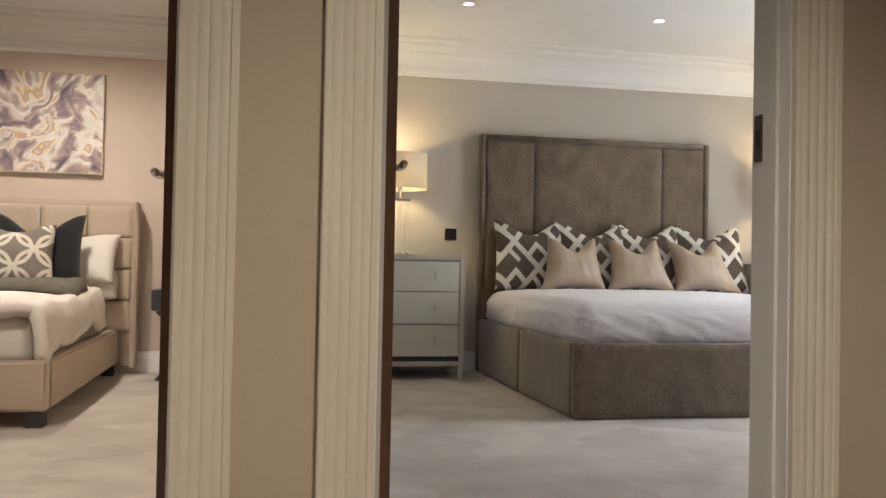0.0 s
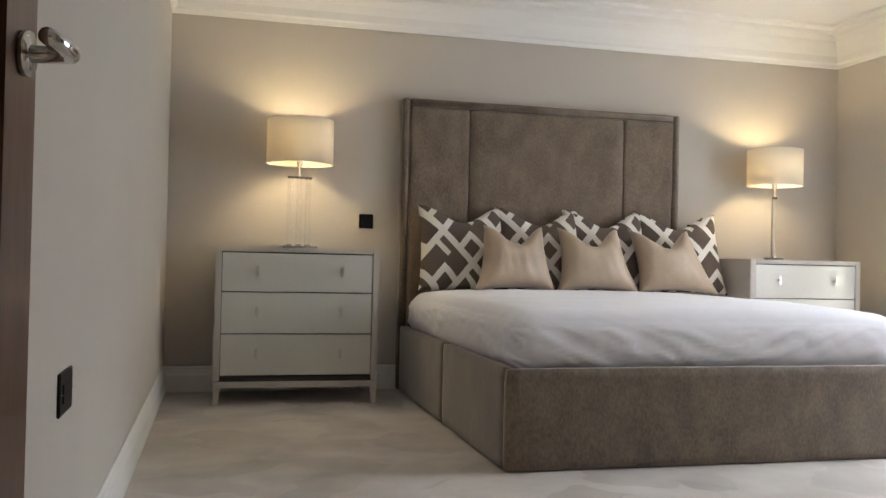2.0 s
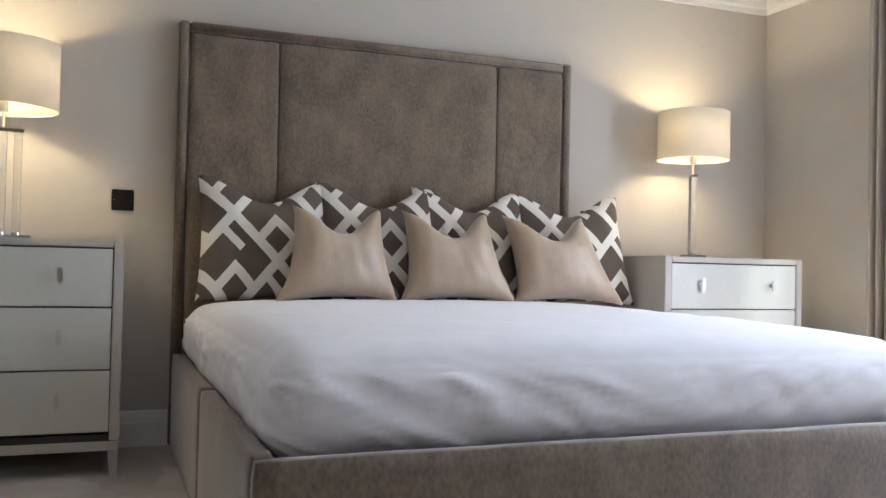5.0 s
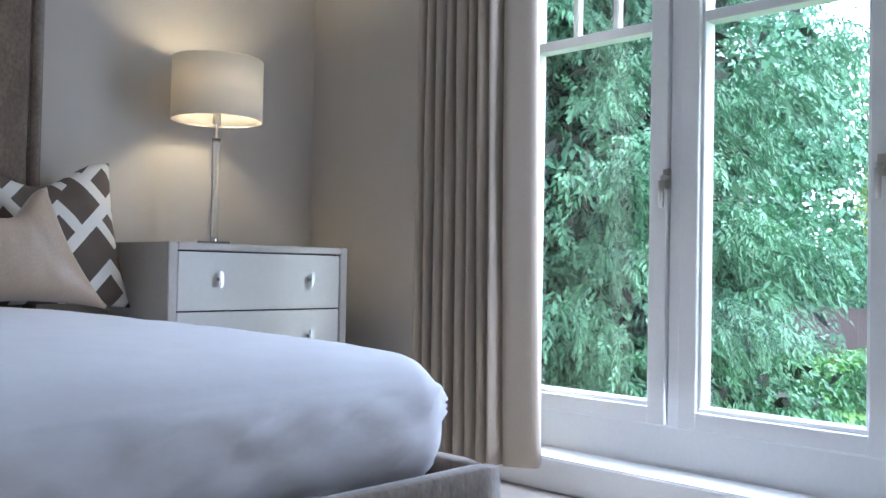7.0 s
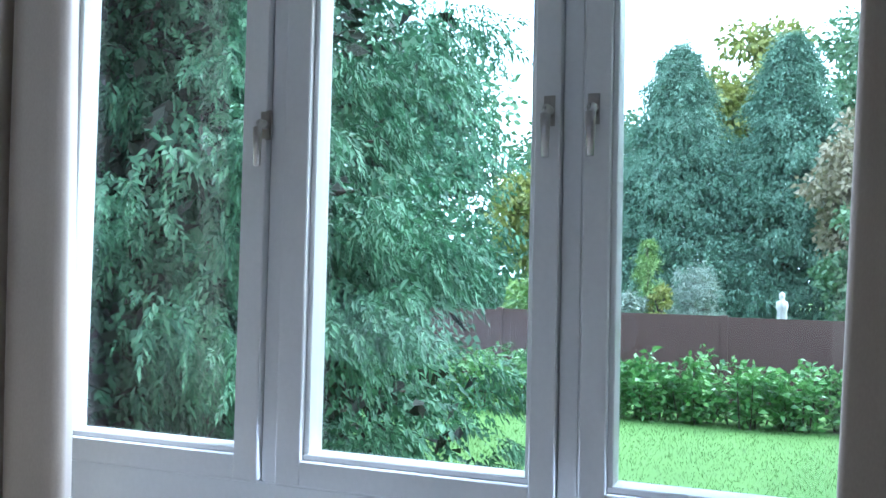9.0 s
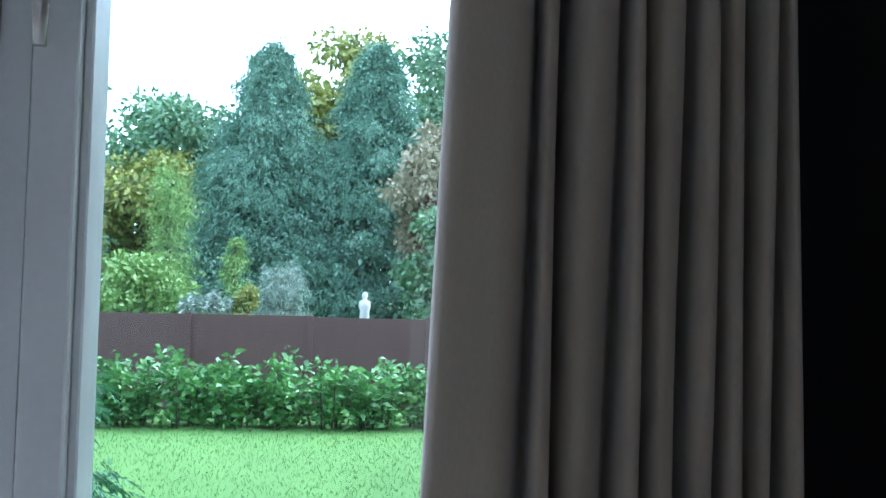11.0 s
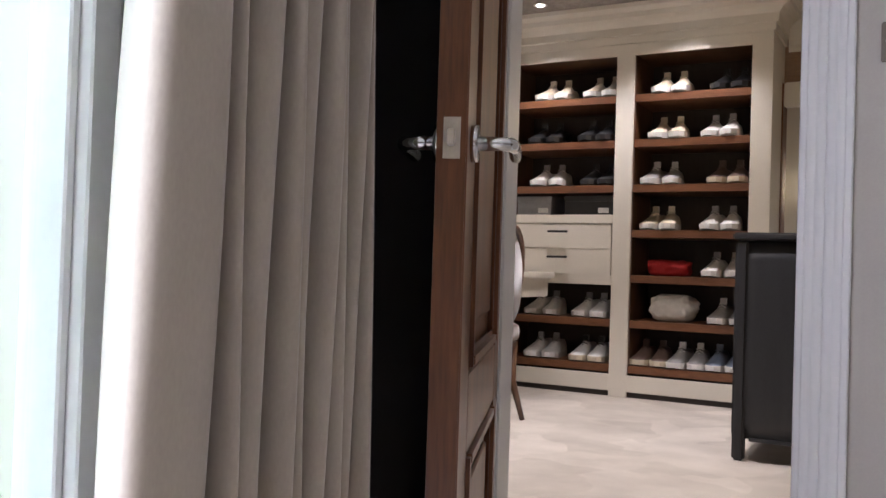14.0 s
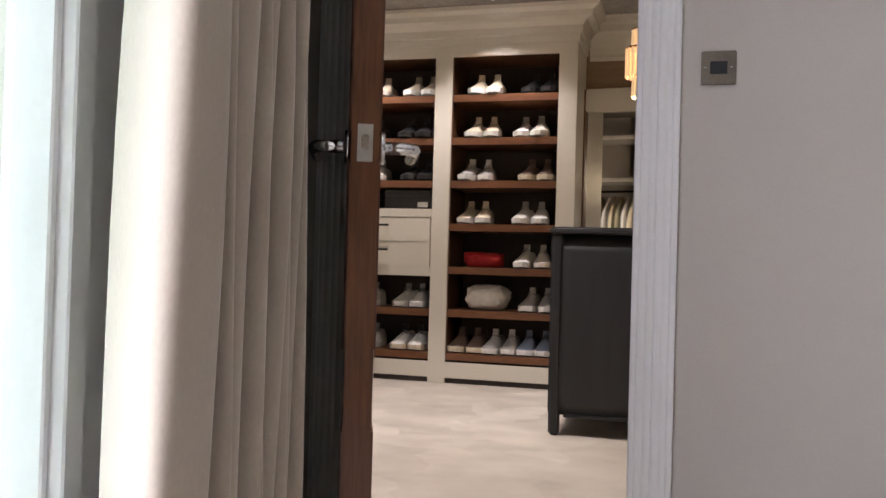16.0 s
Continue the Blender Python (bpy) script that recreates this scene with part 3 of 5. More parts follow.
def bed():
    root = thing("bed", "king-size bed upholstered in taupe velvet with a tall panelled headboard", "bed", (0.96, -1.1, 0))
    ox, oy = 0.96, -1.1

    def at(x, y, z):
        return (x - ox, y - oy, z)
    # side rails and footboard, with a seam in each side
    part("side_rail", rounded_box(at(0.02, -1.18, 0.004), at(0.075, -0.10, 0.40), 0.015, (4, 20, 8)), VELVET, root, "", True)
    part("side_rail", rounded_box(at(0.02, -2.16, 0.004), at(0.075, -1.184, 0.40), 0.015, (4, 20, 8)), VELVET, root, "", True)
    part("side_rail", rounded_box(at(1.895, -1.18, 0.004), at(1.949, -0.10, 0.40), 0.015, (4, 20, 8)), VELVET, root, "", True)
    part("side_rail", rounded_box(at(1.895, -2.16, 0.004), at(1.949, -1.184, 0.40), 0.015, (4, 20, 8)), VELVET, root, "", True)
    part("footboard", rounded_box(at(0.02, -2.208, 0.004), at(1.949, -2.16, 0.40), 0.016, (30, 4, 8), 0.004), VELVET, root, "", True)
    block("bed_base", at(0.102, -2.13, 0.02), at(1.868, -0.10, 0.34), VELVET, root, 0.01)
    hb = block("headboard", at(0.017, -0.055, 0.004), at(1.893, -0.004, 1.80), VELVET, root, 0.008)
    for x0, x1 in ((0.065, 0.442), (0.446, 1.488), (1.492, 1.845)):
        part("headboard_panel", rounded_box(at(x0, -0.092, 0.3), at(x1, -0.05, 1.749), 0.016, (12, 4, 24), 0.004, x0 * 9), VELVET, hb, "", True)
    bm = bmesh.new()
    for lo, hi in (((0.017, -0.088, 0.2), (0.062, -0.05, 1.80)), ((1.848, -0.088, 0.2), (1.893, -0.05, 1.80)), ((0.062, -0.088, 1.752), (1.848, -0.05, 1.80))):
        add_box(bm, at(*lo), at(*hi))
    bmesh.ops.bevel(bm, geom=bm.edges[:], offset=0.008, segments=3, affect="EDGES")
    part("headboard_border", bm, VELVET, hb, "", True)
    return root


def mattress():
    """The mattress under its fitted sheet, with drag creases at the foot."""
    root = thing("mattress", "deep mattress under a creased white fitted sheet", "mattress", (0.985, -1.1, 0.35))
    bm = rounded_box((-0.925, -1.038, 0.0), (0.922, 1.0, 0.255), 0.105, (90, 90, 20), 0.0, 0, 0.042)
    for v in bm.verts:
        p = v.co
        foot = max(0.0, min(1.0, (-0.80 - p.y) / 0.18))
        side = max(0.0, min(1.0, (abs(p.x) - 0.80) / 0.1))
        edge = max(foot, side)
        a = noise.noise(Vector((p.x * 5 + p.z * 9, p.y * 5, p.z * 3)))
        b = noise.noise(Vector((p.x * 13 + p.z * 16 + 5, p.y * 13, p.z * 6)))
        ridge = 1 - abs(noise.noise(Vector((p.x * 7.5 - p.z * 16 * math.copysign(1, p.x), p.y * 7, p.z * 5 + 9)))) * 2.6
        lift = edge * (0.005 * a + 0.004 * b + 0.012 * max(0.0, ridge) ** 5)
        if p.z > 0.2:
            lift_z = 0.004 * noise.noise(Vector((p.x * 3, p.y * 6, 4))) + 0.0025 * noise.noise(Vector((p.x * 9, p.y * 15, 2)))
            p.z += lift_z
        if foot > 0:
            p.y -= lift * (1 if p.z < 0.2 else 0.25)
        if side > 0:
            p.x += math.copysign(lift * (1 if p.z < 0.2 else 0.3), p.x)
    part("sheet", bm, SHEET, root, "", True)
    block("mattress_core", (-0.86, -0.95, 0.004), (0.86, 0.97, 0.2), SHEET, root, 0.03)
    return root


def cushion_bm(w, h, depth, chop=0.0, n=26, seed=0.0, ear=0.05, taper=0.0, shear=0.0):
    """A filled cushion standing in the xz plane, its back at +y, pulled to points at the corners; chop: the dent struck into its top."""
    bm = bmesh.new()
    sides = []
    for s in (-1, 1):
        rows = []
        for j in range(n + 1):
            row = []
            for i in range(n + 1):
                u, v = 2 * i / n - 1, 2 * j / n - 1
                pinch_x = 1 - ear * (1 - v * v) * abs(u) ** 2.2
                pinch_z = 1 - ear * (1 - u * u) * abs(v) ** 2.2
                x = u * w / 2 * pinch_x
                z = v * h / 2 * pinch_z
                full = ((1 - abs(u) ** 2.6) * (1 - abs(v) ** 2.6)) ** 0.48
                y = s * depth / 2 * full
                if chop:
                    t = max(0.0, (v + 0.15) / 1.15)
                    dent = (0.5 + 0.5 * math.cos(math.pi * min(1.0, abs(u) / 0.9))) * t ** 1.5
                    z -= chop * dent
                    y *= 1 - 0.25 * dent
                    y += s * depth * 0.10 * t * math.exp(-((abs(u) - 0.55) / 0.22) ** 2) * full
                y += s * 0.010 * full * noise.noise(Vector((x * 9 + seed, z * 9, s * 3.0)))
                y += s * 0.007 * full * noise.noise(Vector((x * 22 + seed, z * 8 + u * 6, s * 5.0)))
                x = x * (1 - taper * v) + shear * (z + h / 2)
                row.append(bm.verts.new((x, y, z + h / 2)))
            rows.append(row)
        sides.append(rows)
        for a, b in zip(rows, rows[1:]):
            for i in range(n):
                bm.faces.new((a[i], a[i + 1], b[i + 1], b[i]))
    bmesh.ops.remove_doubles(bm, verts=bm.verts, dist=0.0004)
    return bm


def cushion(name, label, material, at, tilt, turn, shear, size, chop, seed, group, ear=0.05, taper=0.0):
    root = new(name)
    tagged(root, label, "cushion", group)
    root.matrix_world = pose(*at, tilt, 0, turn)
    part("cover", cushion_bm(size[0], size[1], size[2], chop, 26, seed, ear, taper, shear), material, root, "", True)
    return root


def trellis(name, ground, line):
    """Woven diamond trellis: broad pale bands crossing, with a broken inner diamond."""
    m = mat(name, ground, tuple(c * 0.85 for c in ground), 0.85, scale=12, fine=220, bump=0.25, depth=0.002)
    n, l = m.node_tree.nodes, m.node_tree.links
    p = n["Principled BSDF"]
    ground_link = p.inputs["Base Color"].links[0].from_socket
    co = n.new("ShaderNodeTexCoord")
    sep = n.new("ShaderNodeSeparateXYZ")
    l.new(co.outputs["Object"], sep.inputs[0])

    def op(kind, a, b=None, c=None):
        q = n.new("ShaderNodeMath")
        q.operation = kind
        for k, v in enumerate((a, b, c)):
            if v is None:
                continue
            if isinstance(v, (int, float)):
                q.inputs[k].default_value = v
            else:
                l.new(v, q.inputs[k])
        return q.outputs[0]
    x, z = op("MULTIPLY", sep.outputs[0], 1.15), sep.outputs[2]
    turns = 1 / 0.40
    a = op("FRACT", op("MULTIPLY", op("ADD", op("ADD", x, z), 0.63), turns))
    b = op("FRACT", op("MULTIPLY", op("ADD", op("SUBTRACT", z, x), 0.71), turns))
    wide = 0.15
    band = op("MAXIMUM", op("LESS_THAN", a, wide), op("LESS_THAN", b, wide))
    small = op("MAXIMUM", op("MULTIPLY", op("COMPARE", a, 0.52, 0.07), op("LESS_THAN", b, 0.59)), op("MULTIPLY", op("COMPARE", b, 0.52, 0.07), op("LESS_THAN", a, 0.59)))
    spur = op("MULTIPLY", op("COMPARE", a, 0.80, 0.06), op("GREATER_THAN", b, 0.62))
    pale = op("MAXIMUM", op("MAXIMUM", band, small), spur)
    mx = n.new("ShaderNodeMixRGB")
    l.new(pale, mx.inputs[0]), l.new(ground_link, mx.inputs[1])
    mx.inputs[2].default_value = (*line, 1)
    l.new(mx.outputs[0], p.inputs["Base Color"])
    return m


TRELLIS = trellis("brown_trellis_weave", (0.115, 0.088, 0.066), (0.72, 0.69, 0.63))
bed()
mattress()
TOP = 0.624
for k, (x, tw, sh) in enumerate(((0.375, 5, 0.03), (0.87, -3, 0.0), (1.33, 3, -0.02), (1.84, -6, -0.06))):
    cushion("cushion", "large brown and ivory trellis cushion leaning on the headboard", TRELLIS, (x, -0.285, TOP - 0.006), -14, tw, sh, (0.57, 0.54, 0.17), 0.095, k * 3.1, "trellis cushions along the headboard", 0.065, 0.02)
for k, (x, tw, sh) in enumerate(((0.635, 6, 0.07), (1.165, -3, -0.10), (1.70, -5, -0.24))):
    cushion("cushion", "small champagne satin cushion with a dented top", CHAMPAGNE, (x, -0.47, TOP - 0.004), -16, tw, sh, (0.47, 0.42, 0.22), 0.105, 7 + k * 2.3, "champagne cushions on the bed", 0.19, 0.17)


def chest(name, label, x0, x1, group):
    """Three-drawer chest on short splayed legs."""
    w, d, h = x1 - x0, 0.47, 0.855
    root = thing(name, label, "chest of drawers", ((x0 + x1) / 2, -0.29, 0), 0, group)
    a = w / 2
    fr = 0.036
    y0, y1 = -0.235, 0.235
    block("side", (-a, y0, 0.13), (-a + fr, y1, h), LACQUER_FRAME, root, 0.003)
    block("side", (a - fr, y0, 0.13), (a, y1, h), LACQUER_FRAME, root, 0.003)
    block("top", (-a + fr, y0, h - 0.026), (a - fr, y1, h), LACQUER_FRAME, root, 0.003)
    # dark back and dark strip below: shade of the gaps put in as colour
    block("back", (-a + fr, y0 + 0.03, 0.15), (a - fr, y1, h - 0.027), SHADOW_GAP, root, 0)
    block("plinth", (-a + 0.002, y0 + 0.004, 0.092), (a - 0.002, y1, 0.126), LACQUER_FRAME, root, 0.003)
    block("plinth_shade_strip", (-a + 0.006, y0 + 0.012, 0.126), (a - 0.006, y1 - 0.01, 0.15), SHADOW_GAP, root, 0)
    for sx in (-1, 1):
        for sy in (-1, 1):
            bm = bmesh.new()
            v = add_box(bm, (-0.018, -0.018, 0), (0.018, 0.018, 0.094))
            for q in v[:4]:
                q.co.x *= 0.7
                q.co.y *= 0.7
                q.co.x += sx * 0.004
            bm.transform(Matrix.Translation((sx * (a - 0.022), sy * 0.214, 0)))
            part("leg", bm, LACQUER_FRAME, root)
    zs = [0.158, 0.384, 0.611, 0.826]
    for z0, z1 in zip(zs, zs[1:]):
        dr = block("drawer_front", (-a + fr + 0.003, y0 + 0.004, z0 + 0.003), (a - fr - 0.003, y0 + 0.030, z1 - 0.003), LACQUER, root, 0.002)
        for hx in (-0.225 * w / 0.9, 0.235 * w / 0.9):
            z = (z0 + z1) / 2 + 0.008
            hd = block("handle", (hx - 0.009, y0 - 0.022, z - 0.028), (hx + 0.009, y0 - 0.014, z + 0.028), NICKEL, dr, 0.003, label="small upright nickel pull")
            block("handle_post", (hx - 0.005, y0 - 0.015, z - 0.006), (hx + 0.005, y0 + 0.005, z + 0.006), NICKEL, dr, 0)
    return root


chest("chest_of_drawers", "pale grey lacquered three-drawer bedside chest with nickel pulls", -1.078, -0.186, "bedside chests")
chest("chest_of_drawers", "pale grey lacquered three-drawer bedside chest near the window", 2.157, 2.958, "bedside chests")


def table_lamp(x, y, z, label, r=0.19, s0=0.485, s1=0.735, turn=8):
    root = thing("table_lamp", label, "table lamp", (x, y, z), turn, "bedside lamps")
    bm = bmesh.new()
    add_box(bm, (-0.10, -0.06, 0), (0.10, 0.06, 0.012))
    bmesh.ops.bevel(bm, geom=bm.edges[:], offset=0.002, segments=2, affect="EDGES")
    part("base_plate", bm, CHROME, root, "polished chrome base plate")
    for px, py in ((-0.052, 0.0), (0.052, 0.0), (0.0, 0.0)):
        turned("crystal_rod", [(0.014, 0.012), (0.0145, 0.02), (0.0145, 0.39), (0.014, 0.40)], CRYSTAL, root, 20, (px, py, 0), label="clear glass column")
        turned("ferrule", [(0.016, 0.012), (0.016, 0.022)], CHROME, root, 20, (px, py, 0), False)
    block("top_cap", (-0.070, -0.017, 0.40), (0.070, 0.017, 0.411), CHROME, root, 0.002)
    turned("stem", [(0.006, 0.415), (0.006, 0.47), (0.014, 0.472), (0.016, 0.475), (0.016, 0.53), (0.012, 0.535)], NICKEL, root, 16)
    bm = bmesh.new()
    n = 64
    ring = [[bm.verts.new((r * math.cos(2 * math.pi * k / n), r * math.sin(2 * math.pi * k / n), q)) for k in range(n)] for r, q in ((r, s0), (r, s1))]
    for k in range(n):
        bm.faces.new((ring[0][k], ring[0][(k + 1) % n], ring[1][(k + 1) % n], ring[1][k]))
    sh = part("shade", bm, SHADE, root, "ivory drum shade glowing from within", True)
    m = sh.modifiers.new("thickness", "SOLIDIFY")
    m.thickness = 0.002
    for q in (s0, s1):
        part("shade_ring", tube_bm([((r - 0.0015) * math.cos(2 * math.pi * k / 40), (r - 0.0015) * math.sin(2 * math.pi * k / 40), q) for k in range(41)], 0.0025, 6), SHADE, sh)
    turned("bulb", [(0.012, 0.535), (0.03, 0.56), (0.034, 0.585), (0.028, 0.61), (0.012, 0.625), (0.0, 0.628)], BULB, root, 16)
    lamp("bulb_light", "POINT", (x, y, z + 0.60), 11, WARM, 0.045)
    return root


BULB = glow("warm_bulb", (1.0, 0.74, 0.42), 3.5)
table_lamp(-0.62, -0.27, 0.856, "lit table lamp with ivory drum shade on three glass columns")
table_lamp(2.497, -0.26, 0.856, "lit table lamp with ivory drum shade beside the window wall", 0.176, 0.490, 0.725, 58)


def wall_plate(name, label, at, turn, size, material, inner, category="switch"):
    root = thing(name, label, category, at, turn)
    block("plate", (-size[0] / 2, -0.007, -size[1] / 2), (size[0] / 2, -0.0005, size[1] / 2), material, root, 0.002)
    block("insert", (-inner[0] / 2, -0.010, -inner[1] / 2), (inner[0] / 2, -0.007, inner[1] / 2), BLACK_METAL, root, 0.001)
    for sx in (-1, 1):
        turned("screw", [(0.003, 0), (0.003, 0.001)], NICKEL, root, 10, (sx * (size[0] / 2 - 0.01), -0.0085, 0))


wall_plate("light_switch", "square black nickel light switch beside the headboard", (-0.186, NORTH, 1.034), 0, (0.088, 0.088), BLACK_METAL, (0.05, 0.03))
wall_plate("light_switch", "square black nickel light switch by the far lamp", (2.05, NORTH, 1.038), 0, (0.088, 0.088), BLACK_METAL, (0.05, 0.03))
wall_plate("light_switch", "bronze double switch plate beside the dressing room door", (2.629, SOUTH, 1.219), 180, (0.074, 0.074), BRONZE, (0.036, 0.028))
wall_plate("power_socket", "black double power socket on the side wall", (WEST, -3.455, 0.522), 90, (0.15, 0.09), BLACK_METAL, (0.10, 0.04), "socket")


def downlight(at, power, spot=105, label="small recessed white ceiling downlight, lit"):
    root = thing("downlight", label, "downlight", at, 0, "ceiling downlights")
    turned("bezel", [(0.030, -0.002), (0.042, -0.002), (0.043, 0.0)], TRIM, root, 24)
    turned("lens", [(0.0, -0.003), (0.026, -0.003), (0.029, -0.001)], LENS, root, 24, smooth=False)
    if power:
        lamp("downlight_beam", "SPOT", (at[0], at[1], at[2] - 0.03), power, SPOT, 0.03, (at[0], at[1], 0), spot)


for x, y, p in ((-0.327, -1.1, 1.9), (1.0, -1.05, 1.9), (2.34, -0.93, 1.4), (-0.33, -3.4, 1.1), (1.0, -3.4, 1.3), (2.34, -3.2, 0.6)):
    downlight((x, y, H - 0.001), p)
for x, y, p in ((-1.2, -6.3, 48), (-3.2, -6.4, 24), (-2.9, -1.3, 46), (-2.9, -3.4, 46)):
    downlight((x, y, H - 0.001), p, 168 if x < -2 and y > -5 else 105)

# ---- dressing room ----


def shelf_unit():
    root = tagged(new("shoe_shelves"), "floor-to-ceiling cream shelf unit with walnut shelves full of shoes", "shelving unit")
    root.location = (4.25, BACK, 0)

    def at(x, y, z):
        return (x - 4.25, y, z)
    top, bottom, depth = 2.112, 0.136, 0.40
    for x0, x1 in ((5.054, 5.15), (4.224, 4.337), (3.423, 3.529)):
        block("stile", at(x0, -0.022, 0), at(x1, 0.0, 2.20), JOINERY, root, 0.002)
    for x0, x1 in ((4.337, 5.054), (3.529, 4.224)):
        block("top_rail", at(x0, -0.022, top), at(x1, 0, 2.20), JOINERY, root, 0.002)
        block("bottom_rail", at(x0, -0.022, 0.035), at(x1, 0, bottom), JOINERY, root, 0.002)
    # set-back strip in the gap colour, shade painted under the bottom rails
    block("plinth", at(3.433, -0.06, 0), at(5.15, -0.023, 0.035), SHADOW_GAP, root, 0)
    for x0, x1 in ((5.059, 5.14), (4.219, 4.342), (3.433, 3.532)):
        block("upright", at(x0, -depth, 0), at(x1, -0.0225, 2.20), WOOD_DARK, root, 0)
    block("end_panel", at(3.413, -0.60, 0), at(3.433, -0.001, 2.39), JOINERY, root, 0.002)
    block("back_panel", at(3.433, -depth - 0.02, 0), at(5.15, -depth, 2.39), SHELF_BACK, root, 0)
    block("top_panel", at(3.529, -depth, top + 0.004), at(5.054, -0.0225, 2.17), WOOD_DARK, root, 0)
    step = 0.2787
    for x0, x1, kind in ((3.532, 4.219, 0), (4.342, 5.059, 1)):
        for k in range(7):
            z = 1.868 - step * k
            if kind and k in (3, 4):
                continue
            block("shelf", at(x0, -depth, z - 0.047), at(x1, -0.012, z), WOOD_SHELF, root, 0.002)
    # the drawer block in the bay beside the desk
    block("drawer_case", at(4.342, -depth, 0.70), at(5.059, -0.0225, 1.122), JOINERY, root, 0)
    block("drawer_rail", at(4.337, -0.022, 1.07), at(5.054, -0.001, 1.125), JOINERY, root, 0.002)
    block("drawer_rail", at(4.337, -0.022, 0.686), at(5.054, -0.001, 0.742), JOINERY, root, 0.002)
    for z0, z1 in ((0.910, 1.066), (0.746, 0.904)):
        d = block("drawer_front", at(4.346, -0.022, z0), at(5.045, -0.004, z1), JOINERY, root, 0.002)
        part("handle", tube_bm([at(4.627, 0.022, z1 - 0.05), at(4.760, 0.022, z1 - 0.05)], 0.007, 8), BLACK_METAL, d, "black bar handle")
        for hx in (4.646, 4.741):
            part("handle_post", tube_bm([at(hx, -0.004, z1 - 0.05), at(hx, 0.022, z1 - 0.05)], 0.005, 6), BLACK_METAL, d)
    # crown moulding up to the ceiling
    prof = [(0, -0.215), (0.012, -0.215), (0.014, -0.17), (0.03, -0.165), (0.033, -0.12), (0.06, -0.09), (0.095, -0.075), (0.10, -0.045), (0.14, -0.025), (0.145, 0), (0, 0)]
    swept("crown_moulding", prof, [at(3.413, -0.59, HD - 0.003), at(3.413, 0.001, HD - 0.003), at(5.15, 0.001, HD - 0.003)], JOINERY, root)
    return root


SHELF_BACK = mat("dark_stained_back", (0.030, 0.020, 0.016), (0.018, 0.012, 0.010), 0.6, stretch=(4, 4, 0.6))
shelf_unit()
wall("wall_dressing_back", [((1.16, -8.47, 0), (5.15, -8.28, 2.7))], mat("brown_grasscloth", (0.33, 0.22, 0.14), (0.24, 0.155, 0.10), 0.8, scale=6, fine=50, bump=0.2, stretch=(1, 1, 8)), "brown textured wall behind the shelves")
swept("cornice_dressing", CORNICE, [(1.3, -8.28, HD - 0.003), (3.39, -8.28, HD - 0.003)], JOINERY)


def shoe_mesh_parts(root, body, sole, lace):
    """A trainer with its toe towards +y: sole, lofted upper with an open collar, tongue and laces."""
    L = 0.285
    st = [(0.0, 0.030, 0.100), (0.06, 0.040, 0.098), (0.22, 0.041, 0.086), (0.40, 0.041, 0.094), (0.52, 0.044, 0.080), (0.68, 0.050, 0.060), (0.82, 0.050, 0.047), (0.93, 0.040, 0.036), (1.0, 0.016, 0.026)]
    bm = bmesh.new()
    n = 12
    rings = []
    for u, hw, ht in st:
        ring = []
        for k in range(n + 1):
            a = math.pi * k / n
            x = hw * math.cos(a) * (1 - 0.32 * max(0.0, math.sin(a)) ** 2 * (1 if ht > 0.07 else 0.3))
            z = 0.022 + (ht - 0.022) * math.sin(a) ** 0.7
            if u < 0.38 and 0.2 < k / n < 0.8:
                z -= 0.018 * math.sin(math.pi * (k / n - 0.2) / 0.6)
            ring.append(bm.verts.new((x, u * L - L / 2, z)))
        rings.append(ring)
    for a, b in zip(rings, rings[1:]):
        for k in range(n):
            bm.faces.new((a[k], a[k + 1], b[k + 1], b[k]))
    bm.faces.new(rings[0]), bm.faces.new(rings[-1])
    part("upper", bm, body, root, "", True)
    bm = bmesh.new()
    low, high = [], []
    prof = [(0.0, 0.026), (0.04, 0.039), (0.25, 0.043), (0.45, 0.042), (0.65, 0.051), (0.82, 0.053), (0.94, 0.042), (1.01, 0.016)]
    outline = [(hw, u) for u, hw in prof] + [(-hw, u) for u, hw in prof[::-1]]
    for x, u in outline:
        low.append(bm.verts.new((x * 0.96, u * L - L / 2, 0.0 + 0.008 * max(0, u - 0.8) / 0.2)))
        high.append(bm.verts.new((x * 1.04, u * L - L / 2, 0.030)))
    for k in range(len(low)):
        j = (k + 1) % len(low)
        bm.faces.new((low[k], low[j], high[j], high[k]))
    bm.faces.new(low), bm.faces.new(high)
    part("sole", bm, sole, root)
    bm = bmesh.new()
    for k in range(5):
        u = 0.44 + 0.06 * k
        z = 0.094 - 0.0125 * k
        tube_bm([(-0.022, u * L - L / 2, z - 0.006), (0, u * L - L / 2 + 0.004, z + 0.004), (0.022, u * L - L / 2, z - 0.006)], 0.0032, 5, bm)
    add_box(bm, (-0.017, 0.36 * L - L / 2, 0.088), (0.017, 0.43 * L - L / 2, 0.118))
    part("laces", bm, lace, root)


def tone(name, c, rough=0.55):
    return mat(name, c, tuple(v * 0.82 for v in c), rough, scale=30, fine=200, bump=0.1)


